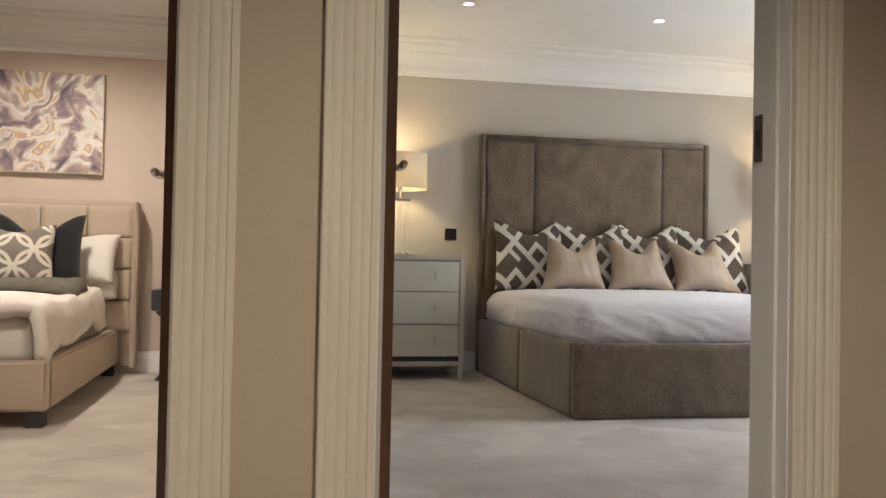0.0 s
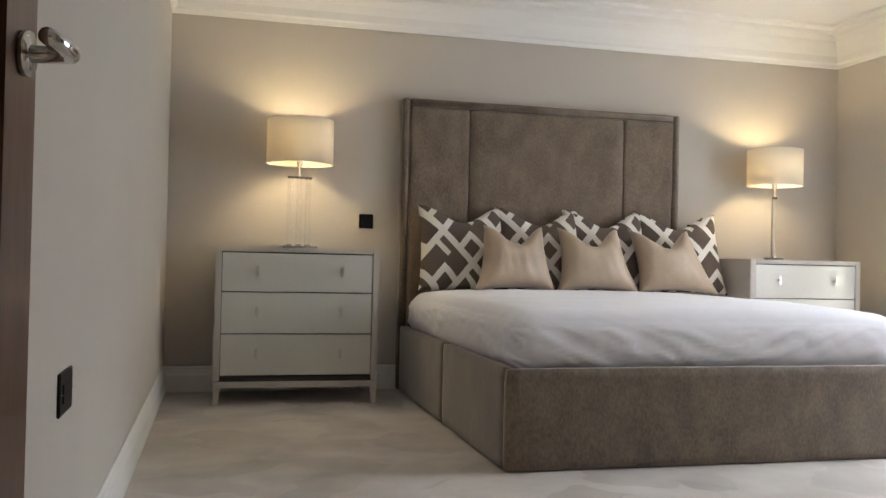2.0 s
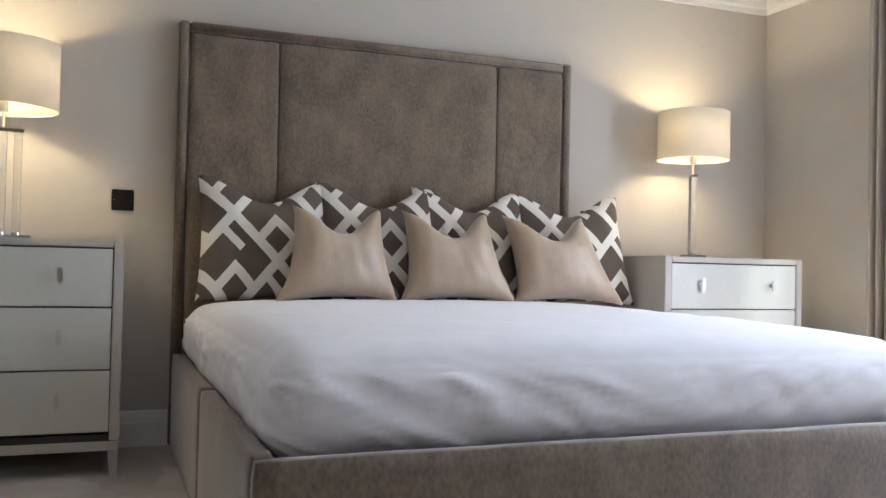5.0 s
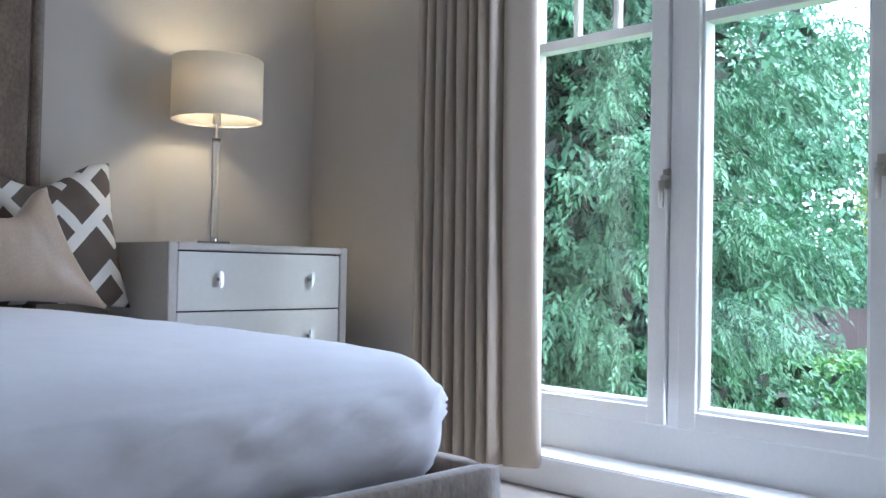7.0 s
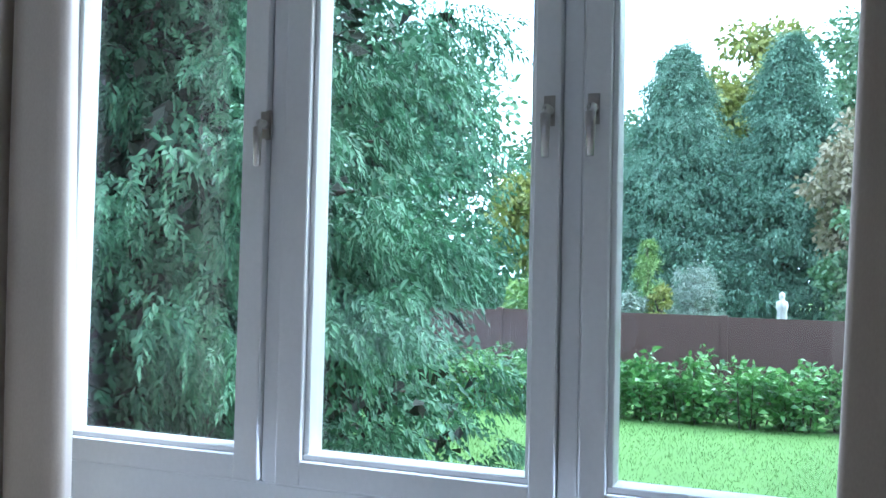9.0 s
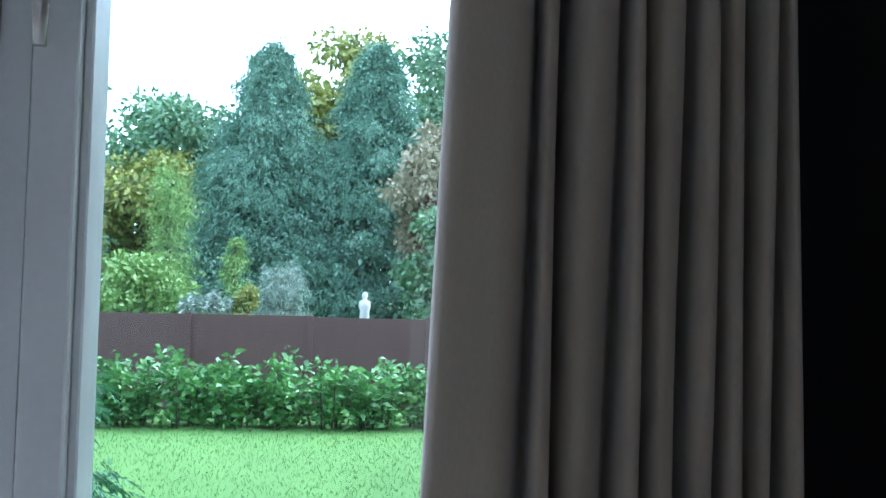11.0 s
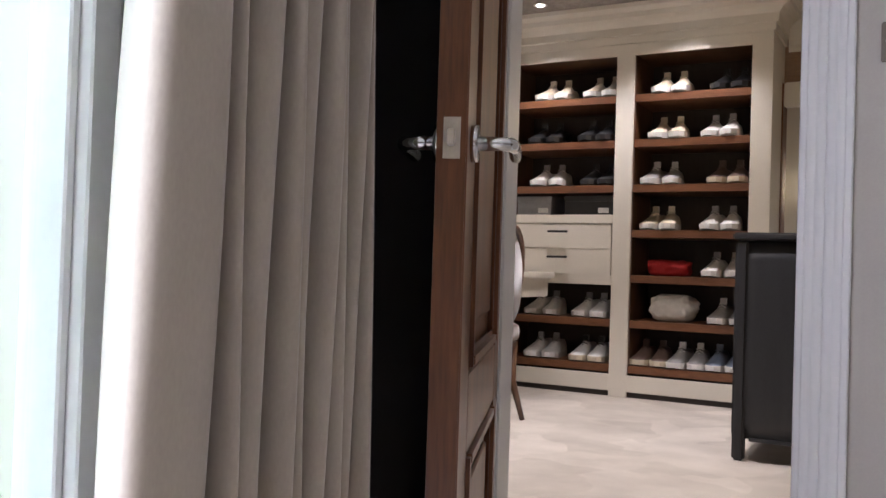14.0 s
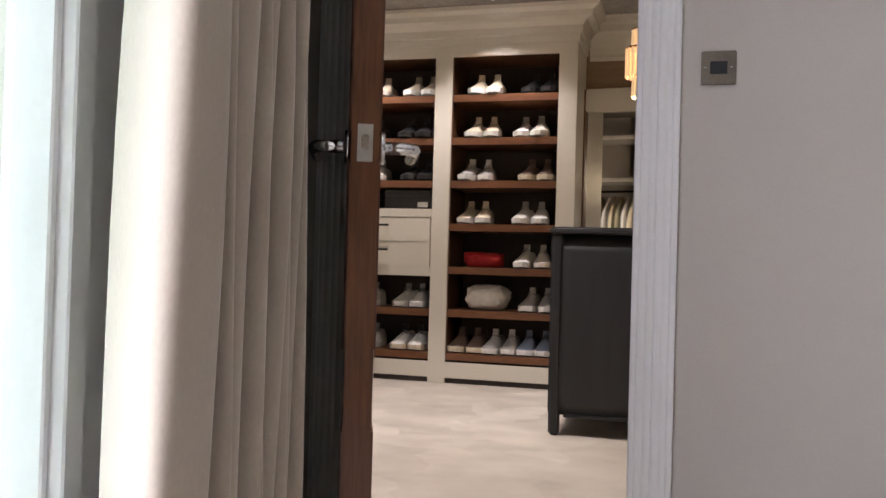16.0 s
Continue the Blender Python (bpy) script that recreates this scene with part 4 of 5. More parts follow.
S_WHITE, S_CREAM, S_GREY = tone("white_leather", (0.74, 0.73, 0.71)), tone("cream_canvas", (0.62, 0.55, 0.42)), tone("grey_knit", (0.33, 0.32, 0.31))
S_BLACK, S_BLUE, S_BROWN = tone("black_leather", (0.02, 0.02, 0.021), 0.35), tone("slate_blue_suede", (0.20, 0.24, 0.31)), tone("brown_suede", (0.15, 0.10, 0.08))
KINDS = {"white": ("white leather trainer on a walnut shelf", S_WHITE, S_WHITE, S_GREY), "cream": ("cream canvas trainer on a walnut shelf", S_CREAM, S_WHITE, S_CREAM),
         "grey": ("grey knitted trainer with white sole", S_GREY, S_WHITE, S_WHITE), "black": ("black polished leather shoe on a shelf", S_BLACK, S_BLACK, S_BLACK),
         "blue": ("slate blue suede trainer on the lowest shelf", S_BLUE, S_WHITE, S_BLUE), "brown": ("brown suede trainer on the lowest shelf", S_BROWN, S_CREAM, S_BROWN),
         "mixed": ("white and grey running shoe with dark laces", S_WHITE, S_CREAM, S_BLACK)}
masters = {}


def shoe(kind, x, z, turn=0.0, back=0.0):
    m = pose(x, BACK - 0.165 - back, z + 0.001, 0, 0, turn)
    grow = Matrix.Diagonal((1.08, 1.05, 1.32, 1))
    if kind in masters:
        return copy_thing(masters[kind], m)
    label, body, sole, lace = KINDS[kind]
    root = tagged(new("shoe"), label, "shoe", "shoes on the shelves")
    shoe_mesh_parts(root, body, sole, lace)
    root.matrix_world = m @ grow
    masters[kind] = root
    return root


rs = random.Random(4)
ROWS = [1.868 - 0.2787 * k for k in range(7)]
for row, x, kind in ((0, 4.015, "cream"), (0, 3.66, "black"), (1, 4.03, "cream"), (1, 3.716, "white"), (2, 4.065, "grey"), (2, 3.67, "brown"), (3, 4.07, "cream"), (3, 3.70, "white"),
                     (4, 3.685, "white"), (5, 3.645, "grey"), (6, 4.105, "brown"), (6, 3.875, "grey"), (6, 3.655, "blue"),
                     (0, 4.78, "cream"), (0, 4.455, "cream"), (1, 4.835, "black"), (1, 4.49, "black"), (2, 4.81, "white"), (2, 4.47, "black"), (5, 4.83, "white"), (5, 4.495, "white"), (6, 4.825, "white"), (6, 4.50, "mixed")):
    for s in (-1, 1):
        shoe(kind, x + s * 0.055, ROWS[row], s * -rs.uniform(1, 7), rs.uniform(-0.02, 0.02))


def pouch(name, label, material, at, size, seed, category="bag"):
    bm = rounded_box((-size[0] / 2, -size[1] / 2, 0), (size[0] / 2, size[1] / 2, size[2]), min(size) * 0.42, (18, 14, 12), 0.0)
    for v in bm.verts:
        k = 0.03 * noise.noise(v.co * 14 + Vector((seed, 0, 0))) + 0.02 * noise.noise(v.co * 30 + Vector((0, seed, 0)))
        v.co += Vector((v.co.x, v.co.y, 0)).normalized() * k * min(1, v.co.z * 20)
        v.co.z += max(0.0, v.co.z - size[2] * 0.5) * 5 * k
    ob = part(name, bm, material, None, "", True)
    ob.location = at
    return tagged(ob, label, category)


pouch("dust_bag", "crumpled red cloth shoe bag on a shelf", tone("red_cloth", (0.42, 0.012, 0.014), 0.7), (4.01, BACK - 0.16, ROWS[4] + 0.001), (0.25, 0.2, 0.095), 3)
pouch("dust_bag", "crumpled white cloth shoe bag on a shelf", tone("white_cloth", (0.72, 0.70, 0.66), 0.8), (3.985, BACK - 0.17, ROWS[5] + 0.001), (0.27, 0.22, 0.16), 9)


def shoe_box(label, x, w, body, tag):
    root = thing("shoe_box", label, "box", (x, BACK - 0.19, 1.1265))
    block("box_body", (-w / 2, -0.13, 0), (w / 2, 0.13, 0.085), body, root, 0.002)
    block("lid", (-w / 2 - 0.004, -0.134, 0.085), (w / 2 + 0.004, 0.134, 0.122), body, root, 0.003)
    block("paper_label", (-w / 2 + 0.02, 0.1302, 0.012), (-w / 2 + 0.09, 0.1312, 0.045), tag, root, 0, label="white paper label")


BOX_GREY = tone("grey_card", (0.24, 0.24, 0.245), 0.6)
shoe_box("grey card shoe box with a white label", 4.893, 0.235, BOX_GREY, S_WHITE)
shoe_box("black card shoe box with a white label", 4.522, 0.315, S_BLACK, S_WHITE)


def island():
    root = thing("island_chest", "charcoal painted island chest on square corner posts", "chest of drawers", (3.318, -6.392, 0))
    part("body", rounded_box((-0.95, -0.95, 0.085), (-0.012, -0.012, 0.925), 0.03, (10, 10, 8)), CHARCOAL, root, "", True)
    block("top", (-0.97, -0.97, 0.925), (0.006, 0.006, 0.957), CHARCOAL, root, 0.008, 3)
    block("apron", (-0.90, -0.03, 0.085), (-0.075, -0.010, 0.10), CHARCOAL, root, 0.002)
    for x, y in ((-0.02, -0.02), (-0.94, -0.02), (-0.02, -0.94), (-0.94, -0.94)):
        block("corner_post", (x - 0.036 if x > -0.5 else x - 0.014, y - 0.036 if y > -0.5 else y - 0.014, 0), (x + 0.014 if x > -0.5 else x + 0.036, y + 0.014 if y > -0.5 else y + 0.036, 0.925), CHARCOAL, root, 0.010, 3)
    for z0, z1 in ((0.10, 0.36), (0.37, 0.63), (0.64, 0.91)):
        d = block("drawer_front", (-0.014, -0.91, z0), (0.004, -0.05, z1), CHARCOAL, root, 0.003)
        for y in (-0.22, -0.74):
            part("knob", tube_bm([(0.003, y, (z0 + z1) / 2), (0.014, y, (z0 + z1) / 2), (0.020, y, (z0 + z1) / 2), (0.028, y, (z0 + z1) / 2)], [0.006, 0.006, 0.014, 0.011], 12), CHROME, d, "small chrome knob", True)
    return root


island()


def oval_chair(at, turn):
    """Oval-backed chair; it faces +x."""
    root = thing("chair", "dark-framed oval-back chair upholstered in brown velvet at the desk", "chair", at, turn)
    frame_m, pad = WOOD_DARK, CHAIR_PAD
    bm = bmesh.new()
    tube_bm([(0.0 - 0.06 * math.sin(a) * 0.4, 0.225 * math.cos(a), 0.72 + 0.255 * math.sin(a)) for a in [2 * math.pi * k / 36 for k in range(37)]], 0.017, 8, bm)
    bk = part("back_frame", bm, frame_m, root, "", True)
    bm = lathe_bm([(0.0, -0.026), (0.9, -0.022), (1.0, 0.0), (0.9, 0.022), (0.0, 0.026)], 32)
    bm.transform(Matrix.LocRotScale((-0.0, 0, 0.72), Euler((0, radians(90), 0)), (0.24, 0.21, 1)))
    part("backrest", bm, pad, root, "", True)
    part("seat", rounded_box((-0.01, -0.235, 0.40), (0.45, 0.235, 0.495), 0.035, (12, 12, 6), 0.004), pad, root, "", True)
    block("seat_frame", (0.0, -0.225, 0.36), (0.44, 0.225, 0.41), frame_m, root, 0.012)
    for x, y in ((0.02, -0.2), (0.02, 0.2), (0.42, -0.2), (0.42, 0.2)):
        back = x < 0.1
        part("leg", tube_bm([(x, y, 0.38), (x, y, 0.2), (x - (0.06 if back else 0.0), y, 0.0)], [0.022, 0.019, 0.013], 10), frame_m, root, "", True)
    for y in (-0.06, 0.06):
        part("back_post", tube_bm([(0.02, y * 2.4, 0.38), (0.0, y, 0.48)], 0.015, 8), frame_m, root, "", True)
    return root


CHAIR_PAD = mat("brown_velvet", (0.14, 0.10, 0.075), (0.09, 0.065, 0.05), 0.85, sheen=0.4, fine=100, bump=0.2)
oval_chair((4.417, -6.51, 0), 8.5)
root = thing("desk", "cream built-in dressing desk along the side wall", "desk", (5.15, -6.6, 0))
block("desktop", (-0.46, -1.2, 0.715), (0, 1.25, 0.755), JOINERY, root, 0.005)
block("drawer_box", (-0.42, -1.19, 0.60), (-0.002, 1.24, 0.714), JOINERY, root, 0.003)
block("desk_side", (-0.44, 1.21, 0), (-0.002, 1.24, 0.60), JOINERY, root, 0.003)


def mirror():
    root = thing("wall_mirror", "tall walnut-framed wall mirror beside the shelves", "mirror", (2.98, -8.225, 0), -6)
    block("frame_side", (0.42, 0, 0.02), (0.50, 0.075, 1.95), WOOD, root, 0.008)
    block("frame_side", (-0.50, 0, 0.02), (-0.42, 0.075, 1.95), WOOD, root, 0.008)
    block("frame_head", (-0.42, 0, 1.80), (0.42, 0.06, 1.95), JOINERY, root, 0.008)
    block("frame_foot", (-0.42, 0, 0.02), (0.42, 0.06, 0.12), WOOD, root, 0.008)
    block("mirror_glass", (-0.42, 0, 0.12), (0.42, 0.02, 1.80), MIRROR, root, 0, label="clear silvered mirror glass")


MIRROR = mat("silvered_mirror", (0.9, 0.9, 0.89), (0.9, 0.9, 0.89), 0.02, 1.0, bump=0.0)
mirror()


def hanging_clothes():
    root = thing("clothes_rail", "black clothes rail in an open cream wardrobe", "clothes rail", (4.36, -4.72, 0))
    block("wardrobe_side", (-0.44, -0.26, 0), (-0.42, 0.2, 2.1), JOINERY, root, 0.002)
    block("wardrobe_side", (0.70, -0.26, 0), (0.72, 0.2, 2.1), JOINERY, root, 0.002)
    block("wardrobe_top", (-0.44, -0.26, 2.1), (0.72, 0.2, 2.14), JOINERY, root, 0.002)
    block("wardrobe_shelf", (-0.42, -0.26, 1.66), (0.70, 0.2, 1.70), JOINERY, root, 0.002)
    part("rail", tube_bm([(-0.42, 0, 1.58), (0.70, 0, 1.58)], 0.012, 10), BLACK_METAL, root, "", True)
    rc = random.Random(2)
    cloths = [tone("olive_cloth", (0.28, 0.24, 0.14), 0.85), tone("sand_cloth", (0.50, 0.42, 0.28), 0.85), tone("stone_cloth", (0.58, 0.54, 0.46), 0.85)]
    for k in range(15):
        x = 4.36 - 0.36 + 0.07 * k
        bm = bmesh.new()
        ln = rc.uniform(0.75, 0.95)
        rows = []
        for j in range(9):
            v = j / 8
            w = 0.05 + 0.17 * min(1, v * 5) + 0.02 * v
            rows.append([bm.verts.new((x + 0.012 * math.sin(5 * u + k) * (0.4 + v) + s * (0.012 + 0.008 * v), -4.72 + u * w, 1.53 - v * ln - 0.06 * u * u * (1 - v))) for s in (-1, 1) for u in (-1, -0.5, 0, 0.5, 1)])
        for a, b in zip(rows, rows[1:]):
            for i in range(10):
                if i != 4 and i != 9:
                    bm.faces.new((a[i], a[i + 1], b[i + 1], b[i]))
            bm.faces.new((a[4], a[9], b[9], b[4])), bm.faces.new((a[0], a[5], b[5], b[0]))
        bm.faces.new([rows[0][i] for i in (0, 1, 2, 3, 4, 9, 8, 7, 6, 5)])
        g = part("garment", bm, cloths[k % 3], None, "", True)
        tagged(g, "folded garment hanging from the clothes rail", "garment", "clothes on the rail")


hanging_clothes()


def chandelier():
    c = (2.93, -6.4)
    root = thing("chandelier", "small tiered gold chandelier with glowing crystal strips", "chandelier", (*c, 0))
    part("rod", tube_bm([(0, 0, HD - 0.005), (0, 0, 1.85)], 0.008, 8), GOLD, root, "", True)
    turned("ceiling_rose", [(0.05, HD - 0.001), (0.05, HD - 0.012), (0.02, HD - 0.027), (0.0, HD - 0.027)], GOLD, root, 20)
    for r, z0, z1 in ((0.04, 1.73, 1.85), (0.066, 1.63, 1.765), (0.035, 1.54, 1.64)):
        part("tier_ring", tube_bm([(r * math.cos(2 * math.pi * k / 24), r * math.sin(2 * math.pi * k / 24), z1) for k in range(25)], 0.006, 6), GOLD, root, "", True)
        for k in range(18):
            a = 2 * math.pi * k / 18
            part("crystal_strip", tube_bm([(r * math.cos(a), r * math.sin(a), z1), (r * math.cos(a), r * math.sin(a), z0 + 0.01), (r * 0.97 * math.cos(a), r * 0.97 * math.sin(a), z0)], [0.007, 0.007, 0.002], 6), DROPS, root)
    lamp("chandelier_light", "POINT", (c[0], c[1], 1.49), 5, WARM, 0.04)


GOLD = mat("pale_gold_metal", (0.75, 0.55, 0.28), (0.65, 0.47, 0.23), 0.25, 1.0, bump=0.02)
DROPS = glow("lit_crystal", (1.0, 0.70, 0.34), 0.25)
chandelier()
for x, y, p in ((4.74, -7.56, 27), (3.90, -7.58, 27), (3.85, -5.9, 100), (2.2, -7.4, 28), (4.7, -5.6, 22)):
    downlight((x, y, HD - 0.002), p)

# ---- second bedroom ----
BEIGE = mat("beige_linen_upholstery", (0.52, 0.43, 0.34), (0.47, 0.385, 0.30), 0.85, scale=6, fine=260, bump=0.2, depth=0.001, sheen=0.15)
DUVET = mat("warm_white_cotton", (0.76, 0.71, 0.65), (0.72, 0.67, 0.61), 0.85, scale=5, fine=60, bump=0.15, depth=0.006)
OLIVE = mat("olive_wool_throw", (0.15, 0.14, 0.105), (0.105, 0.10, 0.075), 0.95, scale=20, fine=180, bump=0.5, depth=0.004)
BLACK_VELVET = mat("black_velvet", (0.010, 0.010, 0.011), (0.006, 0.006, 0.007), 0.9, sheen=0.2)


def second_bed():
    ox, oy = -3.35, -1.1
    root = thing("bed", "beige linen upholstered bed with a tufted headboard and black feet", "bed", (ox, oy, 0))

    def at(x, y, z):
        return (x - ox, y - oy, z)
    block("side_rail", at(-2.62, -2.12, 0.075), at(-2.545, -0.14, 0.312), BEIGE, root, 0.014, 3)
    block("side_rail", at(-4.18, -2.12, 0.075), at(-4.105, -0.14, 0.312), BEIGE, root, 0.014, 3)
    block("footboard", at(-4.18, -2.19, 0.075), at(-2.545, -2.12, 0.312), BEIGE, root, 0.014, 3)
    block("slat_base", at(-4.10, -2.11, 0.12), at(-2.63, -0.14, 0.27), BEIGE, root, 0)
    hb = block("headboard", at(-4.29, -0.14, 0.05), at(-2.43, -0.04, 1.195), BEIGE, root, 0.012, 3)
    for j in range(4):
        for i in range(6):
            x0 = -4.255 + i * 0.299
            part("tufted_panel", rounded_box(at(x0, -0.178, 0.30 + j * 0.215), at(x0 + 0.295, -0.135, 0.511 + j * 0.215), 0.02, (8, 4, 8)), BEIGE, hb, "", True)
    block("headboard_wing", at(-2.462, -0.215, 0.05), at(-2.425, -0.14, 1.195), BEIGE, hb, 0.01, 3)
    for x, y in ((-2.60, -2.14), (-4.12, -2.14), (-2.60, -0.2), (-4.12, -0.2)):
        block("foot", at(x - 0.04, y - 0.04, 0), at(x + 0.04, y + 0.04, 0.076), BLACK_PAINT, root, 0.004)
    return root


def draped(name, label, material, x0, x1, y0, y1, z, over, category, seed, thick=0.05, puff=0.05):
    """Bedding laid over the mattress and hanging down at the near side."""
    bm = bmesh.new()
    nx, ny = 44, 40
    grid = []
    for j in range(ny + 1):
        v = j / ny
        y = y0 + (y1 - y0) * v
        row = []
        for i in range(nx + 1):
            s = i / nx * (x1 - x0 + over)
            hang = over * (0.75 + 0.35 * noise.noise(Vector((y * 2.2, seed, 0))))
            if s <= x1 - x0:
                x, zz = x0 + s, z
            else:
                q = (s - (x1 - x0)) / over
                x = x1 + 0.055 * math.sin(q * math.pi / 2) + 0.03 * q * noise.noise(Vector((y * 6, q * 3, seed)))
                zz = z - hang * q * (0.35 + 0.65 * q)
            zz += puff * noise.noise(Vector((x * 3.2, y * 3.2, seed))) + 0.4 * puff * noise.noise(Vector((x * 8, y * 8, seed + 4)))
            edge = min(1.0, v / 0.08)
            zz -= 0.05 * (1 - edge) ** 2
            row.append(bm.verts.new((x, y, zz)))
        grid.append(row)
    for a, b in zip(grid, grid[1:]):
        for i in range(nx):
            bm.faces.new((a[i], a[i + 1], b[i + 1], b[i]))
    ob = part(name, bm, material, None, "", True)
    m = ob.modifiers.new("thickness", "SOLIDIFY")
    m.thickness, m.offset = thick, -1
    return tagged(ob, label, category)


second_bed()
tagged(part("mattress", rounded_box((-4.09, -2.10, 0.272), (-2.63, -0.19, 0.52), 0.06, (20, 20, 6)), DUVET, None, "", True), "mattress under white bedding on the beige bed", "mattress")
draped("duvet", "rumpled warm white duvet hanging over the bed side", DUVET, -4.05, -2.60, -2.17, -0.62, 0.60, 0.30, "duvet", 2.0, 0.06, 0.05)
draped("throw", "olive grey wool throw folded across the duvet", OLIVE, -4.04, -2.66, -1.40, -0.92, 0.665, 0.10, "throw", 5.0, 0.02, 0.03)


def ring_weave(name):
    m = mat(name, (0.20, 0.17, 0.14), (0.16, 0.135, 0.11), 0.7, fine=220, bump=0.2)
    n, l = m.node_tree.nodes, m.node_tree.links
    p = n["Principled BSDF"]
    base = p.inputs["Base Color"].links[0].from_socket
    co, mp = n.new("ShaderNodeTexCoord"), n.new("ShaderNodeMapping")
    l.new(co.outputs["Object"], mp.inputs[0])
    mp.inputs["Scale"].default_value = (4.4, 0.0, 4.4)
    last = None
    for off in ((0, 0, 0), (0.5, 0, 0.5)):
        vo = n.new("ShaderNodeVectorMath")
        vo.operation = "ADD"
        vo.inputs[1].default_value = off
        fr = n.new("ShaderNodeVectorMath")
        fr.operation = "FRACTION"
        ce = n.new("ShaderNodeVectorMath")
        ce.operation = "SUBTRACT"
        ce.inputs[1].default_value = (0.5, 0.0, 0.5)
        le = n.new("ShaderNodeVectorMath")
        le.operation = "LENGTH"
        cp = n.new("ShaderNodeMath")
        cp.operation = "COMPARE"
        cp.inputs[1].default_value, cp.inputs[2].default_value = 0.44, 0.05
        l.new(mp.outputs[0], vo.inputs[0]), l.new(vo.outputs[0], fr.inputs[0]), l.new(fr.outputs[0], ce.inputs[0]), l.new(ce.outputs[0], le.inputs[0]), l.new(le.outputs["Value"], cp.inputs[0])
        if last is not None:
            mxm = n.new("ShaderNodeMath")
            mxm.operation = "MAXIMUM"
            l.new(last, mxm.inputs[0]), l.new(cp.outputs[0], mxm.inputs[1])
            last = mxm.outputs[0]
        else:
            last = cp.outputs[0]
    mx = n.new("ShaderNodeMixRGB")
    l.new(last, mx.inputs[0]), l.new(base, mx.inputs[1])
    mx.inputs[2].default_value = (0.62, 0.57, 0.49, 1)
    l.new(mx.outputs[0], p.inputs["Base Color"])
    return m


cushion("pillow", "plump white cotton pillow against the beige headboard", DUVET, (-2.84, -0.33, 0.53), -50, 0, 0, (0.62, 0.42, 0.17), 0.02, 1.0, "pillows on the second bed")
cushion("pillow", "white pillow stacked on another at the headboard", DUVET, (-2.85, -0.36, 0.63), -28, -6, 0, (0.60, 0.38, 0.16), 0.03, 4.0, "pillows on the second bed")
cushion("cushion", "black velvet cushion with a deep dent", BLACK_VELVET, (-2.98, -0.62, 0.60), -16, 4, 0, (0.56, 0.50, 0.18), 0.13, 6.0, "", 0.09)
cushion("cushion", "grey cushion embroidered with interlocking pale rings", ring_weave("grey_ring_embroidery"), (-3.06, -0.82, 0.61), -20, 8, 0, (0.46, 0.42, 0.16), 0.05, 8.0, "", 0.07)


def painting():
    root = thing("painting", "wide abstract canvas swirled in mauve, white and gold", "painting", (-3.40, -0.022, 1.735))
    m = bpy.data.materials.new("swirled_acrylic")
    m.use_nodes = True
    n, l = m.node_tree.nodes, m.node_tree.links
    p = n["Principled BSDF"]
    co, wv, ns, rp = n.new("ShaderNodeTexCoord"), n.new("ShaderNodeTexNoise"), n.new("ShaderNodeTexNoise"), n.new("ShaderNodeValToRGB")
    ns.inputs["Scale"].default_value, ns.inputs["Detail"].default_value, ns.inputs["Distortion"].default_value = 1.7, 3, 0.6
    ad = n.new("ShaderNodeVectorMath")
    ad.operation = "MULTIPLY_ADD"
    ad.inputs[1].default_value = (1.1, 1.1, 1.1)
    l.new(co.outputs["Object"], ns.inputs[0]), l.new(ns.outputs["Color"], ad.inputs[0]), l.new(co.outputs["Object"], ad.inputs[2]), l.new(ad.outputs[0], wv.inputs[0])
    wv.inputs["Scale"].default_value, wv.inputs["Detail"].default_value, wv.inputs["Distortion"].default_value = 2.1, 4, 1.9
    cr = rp.color_ramp
    cr.elements[0].position, cr.elements[0].color = 0.30, (0.10, 0.075, 0.11, 1)
    cr.elements[1].position, cr.elements[1].color = 0.72, (0.30, 0.21, 0.19, 1)
    for pos, c in ((0.38, (0.22, 0.17, 0.20)), (0.45, (0.40, 0.29, 0.26)), (0.50, (0.62, 0.57, 0.53)), (0.55, (0.70, 0.67, 0.64)), (0.585, (0.60, 0.42, 0.17)), (0.61, (0.44, 0.32, 0.29)), (0.66, (0.64, 0.60, 0.57))):
        e = cr.elements.new(pos)
        e.color = (*c, 1)
    l.new(wv.outputs[0], rp.inputs[0]), l.new(rp.outputs[0], p.inputs["Base Color"])
    bp = n.new("ShaderNodeBump")
    bp.inputs["Strength"].default_value, bp.inputs["Distance"].default_value = 0.3, 0.004
    l.new(wv.outputs[0], bp.inputs["Height"]), l.new(bp.outputs[0], p.inputs["Normal"])
    p.inputs["Roughness"].default_value = 0.45
    block("canvas", (-0.70, -0.040, -0.345), (0.70, -0.004, 0.345), m, root, 0.003)
    bm = bmesh.new()
    for lo, hi in (((-0.708, -0.042, -0.353), (-0.7005, -0.002, 0.353)), ((0.7005, -0.042, -0.353), (0.708, -0.002, 0.353)), ((-0.7005, -0.042, 0.3455), (0.7005, -0.002, 0.353)), ((-0.7005, -0.042, -0.353), (0.7005, -0.002, -0.3455))):
        add_box(bm, lo, hi)
    part("edge_frame", bm, S_CREAM, root, "thin pale wood edge")


painting()


def side_table():
    root = thing("side_table", "black lacquered bedside table on crossed legs", "side table", (-2.03, -0.32, 0))
    block("drawer_box", (-0.26, -0.20, 0.46), (0.26, 0.20, 0.60), BLACK_PAINT, root, 0.006)
    for y in (-0.17, 0.17):
        for s in (-1, 1):
            part("leg", tube_bm([(s * 0.22, y, 0.46), (-s * 0.22, y, 0.0)], 0.016, 8), BLACK_PAINT, root)


